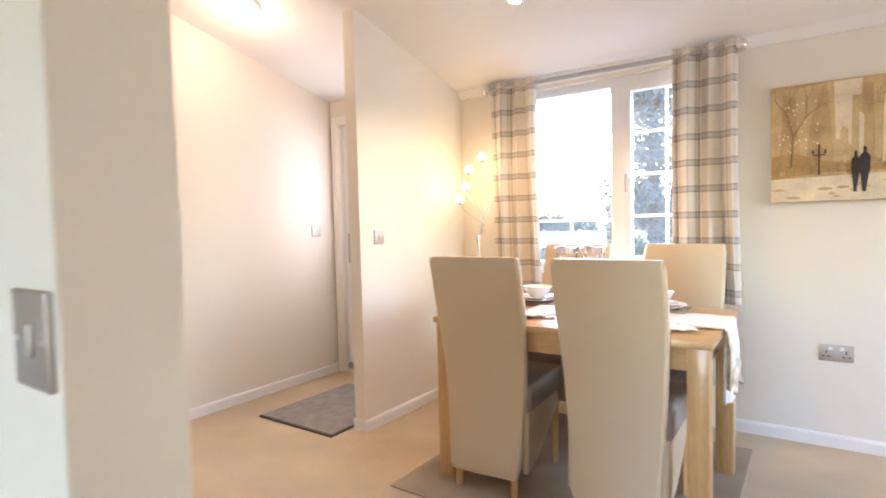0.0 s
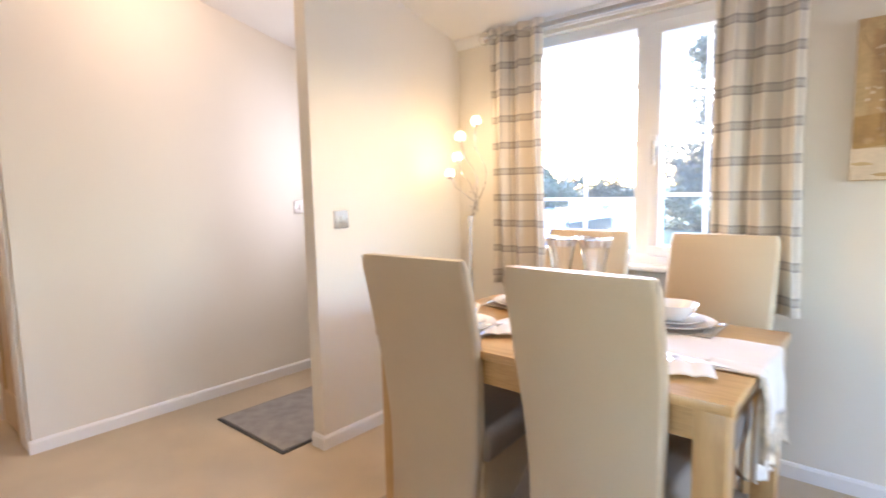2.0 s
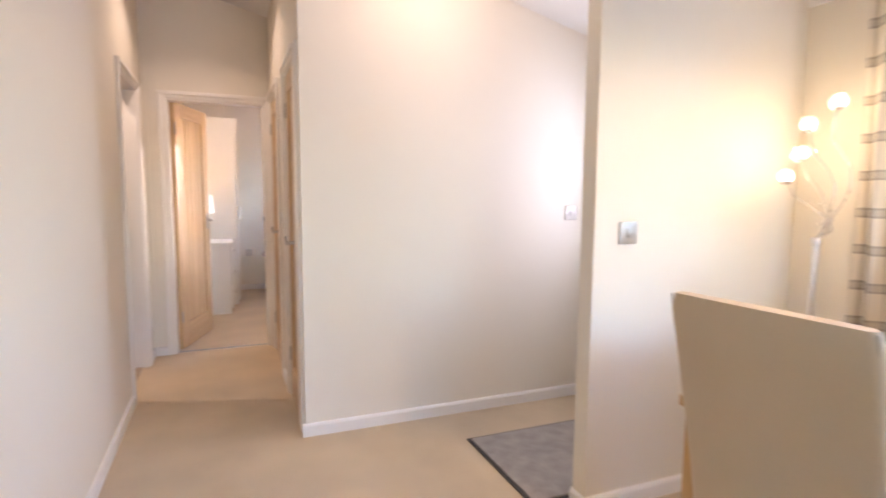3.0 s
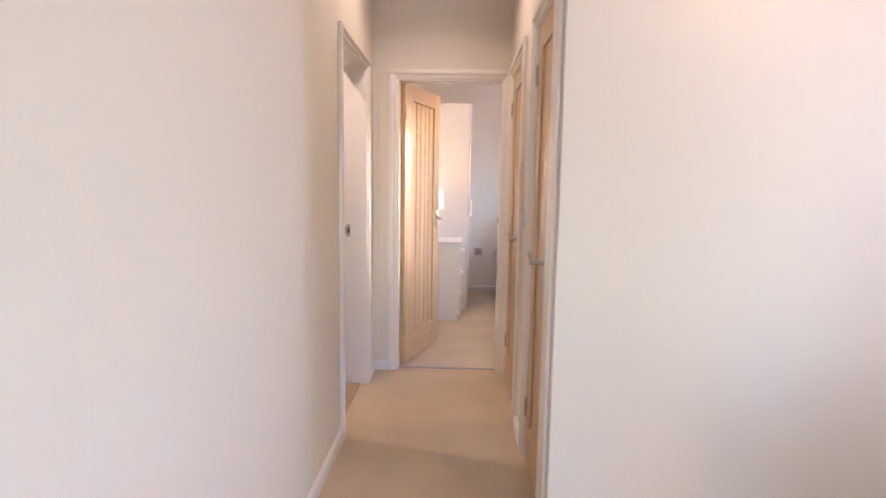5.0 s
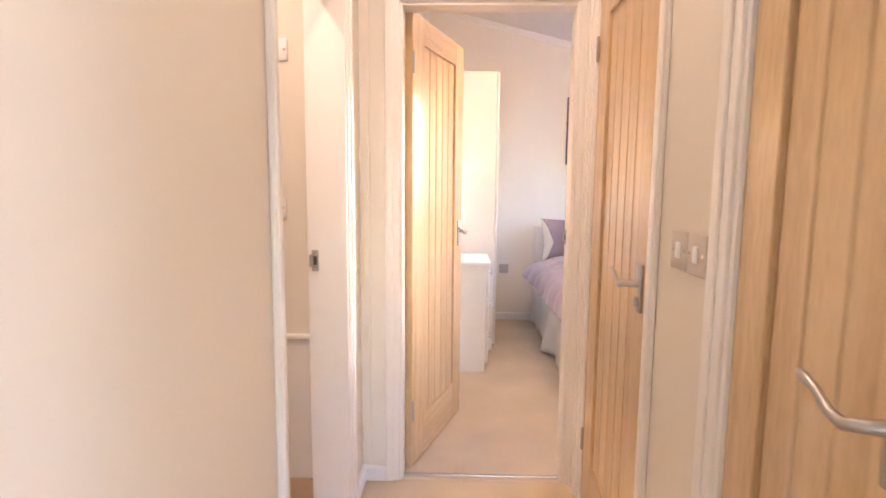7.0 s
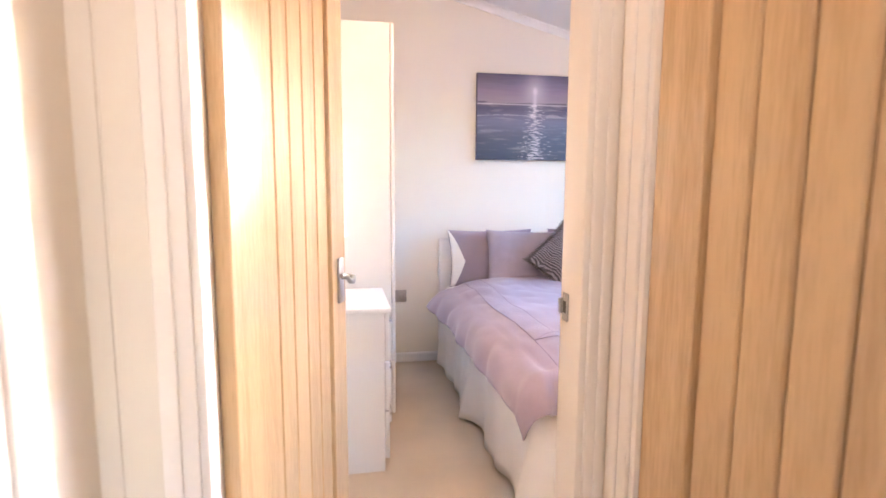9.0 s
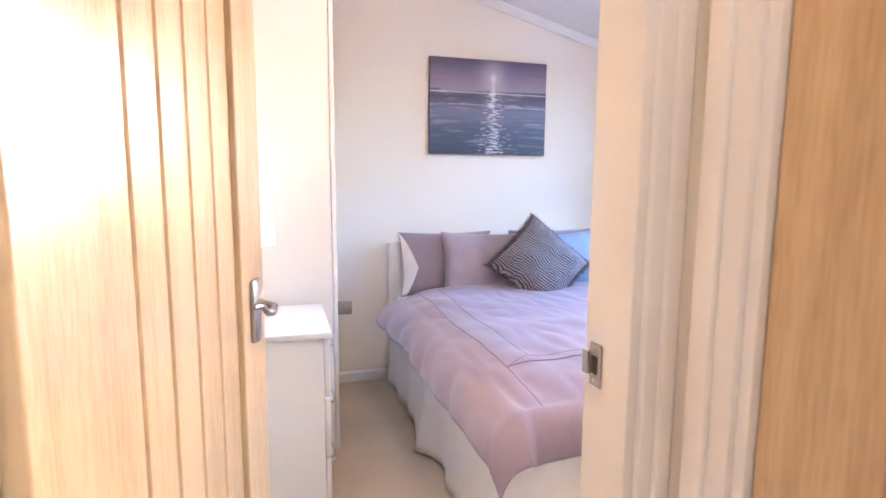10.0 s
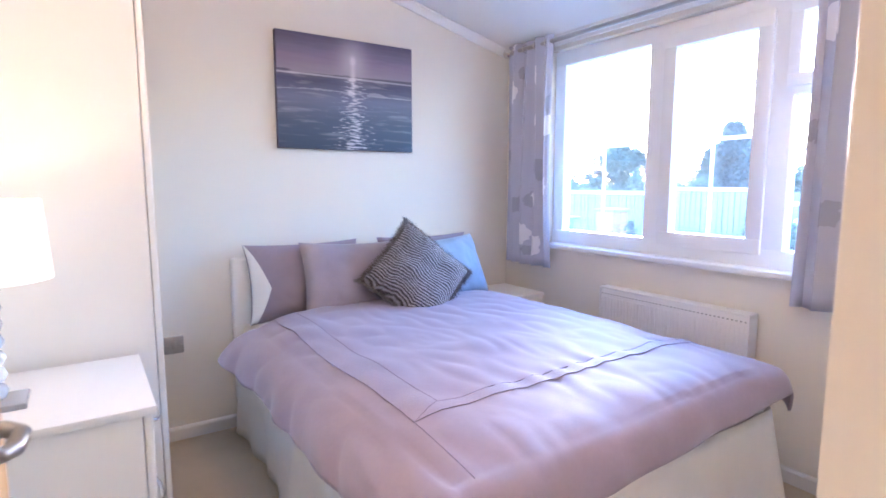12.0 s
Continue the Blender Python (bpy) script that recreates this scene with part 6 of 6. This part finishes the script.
leafy("hedge", -7.5, 24.5, 16, 1.6, 0.0, 2.3, 12000, 0.12, M["leaf2"], "long clipped hedge beyond the road", "hedge", 8, "hedge")
leafy("hedge", -14.0, 18.2, 13.0, 1.4, 0.0, 2.1, 16000, 0.11, M["leaf2"], "uneven hedge behind the wooden fence", "hedge", 10, "hedge")
leafy("hedge", -24, 27.5, 18, 1.6, 0.0, 2.5, 10000, 0.13, M["leaf2"], "long hedge in the distance", "hedge", 9, "hedge")


def fence(name, x0, x1, y, h, label, material):
    o = thing(name, ((x0 + x1) / 2, y, FLOOR_OUT), label, "fence")
    n = int((x1 - x0) / 0.15)
    me = None
    for k in range(n):
        x = x0 + (k + 0.5) * (x1 - x0) / n - (x0 + x1) / 2
        if me is None:
            first_board = part("board", box(-0.068, 0.068, -0.01, 0.01, 0.04, h, bevel=0.004, seg=1), material, o)
            me = first_board.data
            first_board.location = (x, 0, 0)
        else:
            b = new("board", me)
            b.parent, b.location = o, (x, 0.008 * (k % 2), 0.012 * ((k * 7) % 3))
    for k in range(int((x1 - x0) / 2) + 1):
        x = -(x1 - x0) / 2 + 2 * k
        part("post", box(x - 0.05, x + 0.05, 0.02, 0.12, 0, h + 0.06, bevel=0.006, seg=1), material, o)
    for z in (0.3, h - 0.2):
        part("rail", box(-(x1 - x0) / 2, (x1 - x0) / 2, 0.015, 0.055, z, z + 0.07), material, o)


fence("fence", -19.0, -9.0, 16.4, 1.55, "tall close-boarded wooden fence", M["fence"])
fence("fence", -7.2, -4.4, 17.2, 1.35, "low pale wooden fence by the road", M["clad"])


def pillar(x, y, h, label):
    o = thing("brick_pillar", (x, y, FLOOR_OUT), label, "pillar")
    bw, bh = 0.215, 0.065
    rows = int(h / (bh + 0.01))
    part("core", box(-0.205, 0.205, -0.205, 0.205, 0, rows * 0.075), M["slab"], o)
    me = {}
    for r in range(rows):
        for k in range(8):
            side, j = k // 2, k % 2
            t = (j - 0.5) * 0.225 + (0.0 if r % 2 else 0.0)
            key = side % 2
            if key not in me:
                b = part("brick", box(-0.1075, 0.1075, -0.012, 0.012, 0, bh, bevel=0.003, seg=1) if key == 0 else box(-0.012, 0.012, -0.1075, 0.1075, 0, bh, bevel=0.003, seg=1), M["brick"], o)
                me[key] = b.data
            else:
                b = new("brick", me[key])
                b.parent = o
            b.location = ((t, -0.21, r * 0.075), (0.21, t, r * 0.075), (t, 0.21, r * 0.075), (-0.21, t, r * 0.075))[side]
    part("cap", box(-0.26, 0.26, -0.26, 0.26, rows * 0.075, rows * 0.075 + 0.06, bevel=0.012), M["slab"], o, "pale stone cap")


pillar(-11.87, 11.6, 1.25, "red brick gate pillar with a stone cap")
pillar(-5.75, 15.9, 1.2, "brick gate pillar beside the road")
o = thing("planter", (-11.05, 11.3, FLOOR_OUT), "long pale stone planter with a small shrub", "planter")
part("trough", box(-0.55, 0.55, -0.22, 0.22, 0, 0.42, bevel=0.02), M["slab"], o)
part("soil", box(-0.5, 0.5, -0.17, 0.17, 0.40, 0.425), M["rubber"], o)
leafy("pot_plant", -11.15, 11.3, 0.34, 0.34, 0.42, 1.05, 900, 0.035, M["leaf"], "small clipped plant in the planter", "plant", 12, "tree", 0.02)
o = thing("garden_ornament", (-10.75, 11.9, FLOOR_OUT), "red pot of flowers with a pale top", "plant pot")
part("pot", lathe([(0.0, 0), (0.12, 0), (0.15, 0.5), (0.14, 0.75), (0.06, 0.92), (0.0, 0.93)], 20), M["red"], o, smooth=60)
part("cap", lathe([(0.0, 0.9), (0.06, 0.92), (0.04, 1.05), (0.0, 1.1)], 16), M["clad"], o, smooth=60)
o = thing("garden_table", (-9.2, 11.0, FLOOR_OUT), "low stone garden table on the lawn", "table")
part("top", box(-0.7, 0.7, -0.35, 0.35, 0.52, 0.58, bevel=0.01), M["slab"], o)
for s in (-1, 1):
    part("pedestal", box(s * 0.45 - 0.09, s * 0.45 + 0.09, -0.25, 0.25, 0, 0.52, bevel=0.02), M["slab"], o)
o = thing("wheelie_bin", (-13.3, 11.6, FLOOR_OUT), "teal wheeled bin beside the pillar", "bin")
part("body", tube([(0, 0, 0.06), (0, 0, 0.95)], [0.30, 0.38], 4), M["teal"], o)
part("lid", box(-0.3, 0.3, -0.3, 0.32, 0.95, 1.02, bevel=0.02), M["teal"], o)


def car(x, y, turn, label, paint):
    o = thing("car", (x, y, FLOOR_OUT + 0.012), label, "car", turn=turn)
    prof = [(-2.05, 0.35), (-2.08, 0.62), (-1.95, 0.85), (-1.2, 0.95), (-0.55, 1.40), (0.75, 1.44), (1.45, 1.02), (1.95, 0.92), (2.06, 0.6), (2.02, 0.32)]
    bm = bmesh.new()
    a = [bm.verts.new((px, -0.82 + 0.12 * max(0, pz - 0.9), pz)) for px, pz in prof]
    b = [bm.verts.new((px, 0.82 - 0.12 * max(0, pz - 0.9), pz)) for px, pz in prof]
    for i in range(len(prof)):
        j = (i + 1) % len(prof)
        bm.faces.new((a[i], a[j], b[j], b[i]))
    bm.faces.new(a[::-1])
    bm.faces.new(b)
    bmesh.ops.bevel(bm, geom=bm.edges[:], offset=0.04, segments=2, affect="EDGES")
    part("body", bm, paint, o, smooth=50)
    for s in (-1, 1):
        part("side_window", box(-0.75, 0.95, s * 0.775 - 0.02, s * 0.775 + 0.02, 1.0, 1.3, bevel=0.01), M["darkglass"], o)
        for wx in (-1.3, 1.3):
            wl = part("wheel", lathe([(0.0, -0.1), (0.2, -0.1), (0.31, -0.09), (0.32, 0.0), (0.31, 0.09), (0.2, 0.1), (0.0, 0.1)], 24), M["rubber"], o, smooth=50)
            wl.matrix_basis = pose(wx, s * 0.74, 0.32, 90)
    return o


car(-3.6, 9.3, 95, "blue-silver parked car beside the path", M["carpaint"])
car(-8.4, 14.9, 3, "pale parked car on the road", M["clad"])


def house(x, y, w, d, h, turn, label):
    o = thing("house", (x, y, FLOOR_OUT), label, "house", turn=turn)
    part("wall", box(-w / 2, w / 2, -d / 2, d / 2, 0, h), M["brick"], o)
    bm = bmesh.new()
    vs = [bm.verts.new(p) for p in ((-w / 2 - 0.3, -d / 2 - 0.4, h), (w / 2 + 0.3, -d / 2 - 0.4, h), (w / 2 + 0.3, d / 2 + 0.4, h), (-w / 2 - 0.3, d / 2 + 0.4, h), (-w / 2 - 0.3, 0, h + d * 0.3), (w / 2 + 0.3, 0, h + d * 0.3))]
    for f in ((0, 1, 5, 4), (2, 3, 4, 5), (0, 4, 3), (1, 2, 5), (3, 2, 1, 0)):
        bm.faces.new([vs[k] for k in f])
    part("roof", bm, M["roof"], o)
    for k in range(3):
        wx = -w / 2 + w * (k + 0.5) / 3
        ww = part("window", box(wx - 0.7, wx + 0.7, -d / 2 - 0.03, -d / 2 + 0.02, 0.9, 2.0, bevel=0.01), M["plastic"], o)
        part("pane", box(wx - 0.6, wx + 0.6, -d / 2 - 0.04, -d / 2 - 0.02, 1.0, 1.9), M["darkglass"], ww)


house(-19, 86, 12, 8, 2.4, 8, "low brick bungalow with a brown tiled roof")
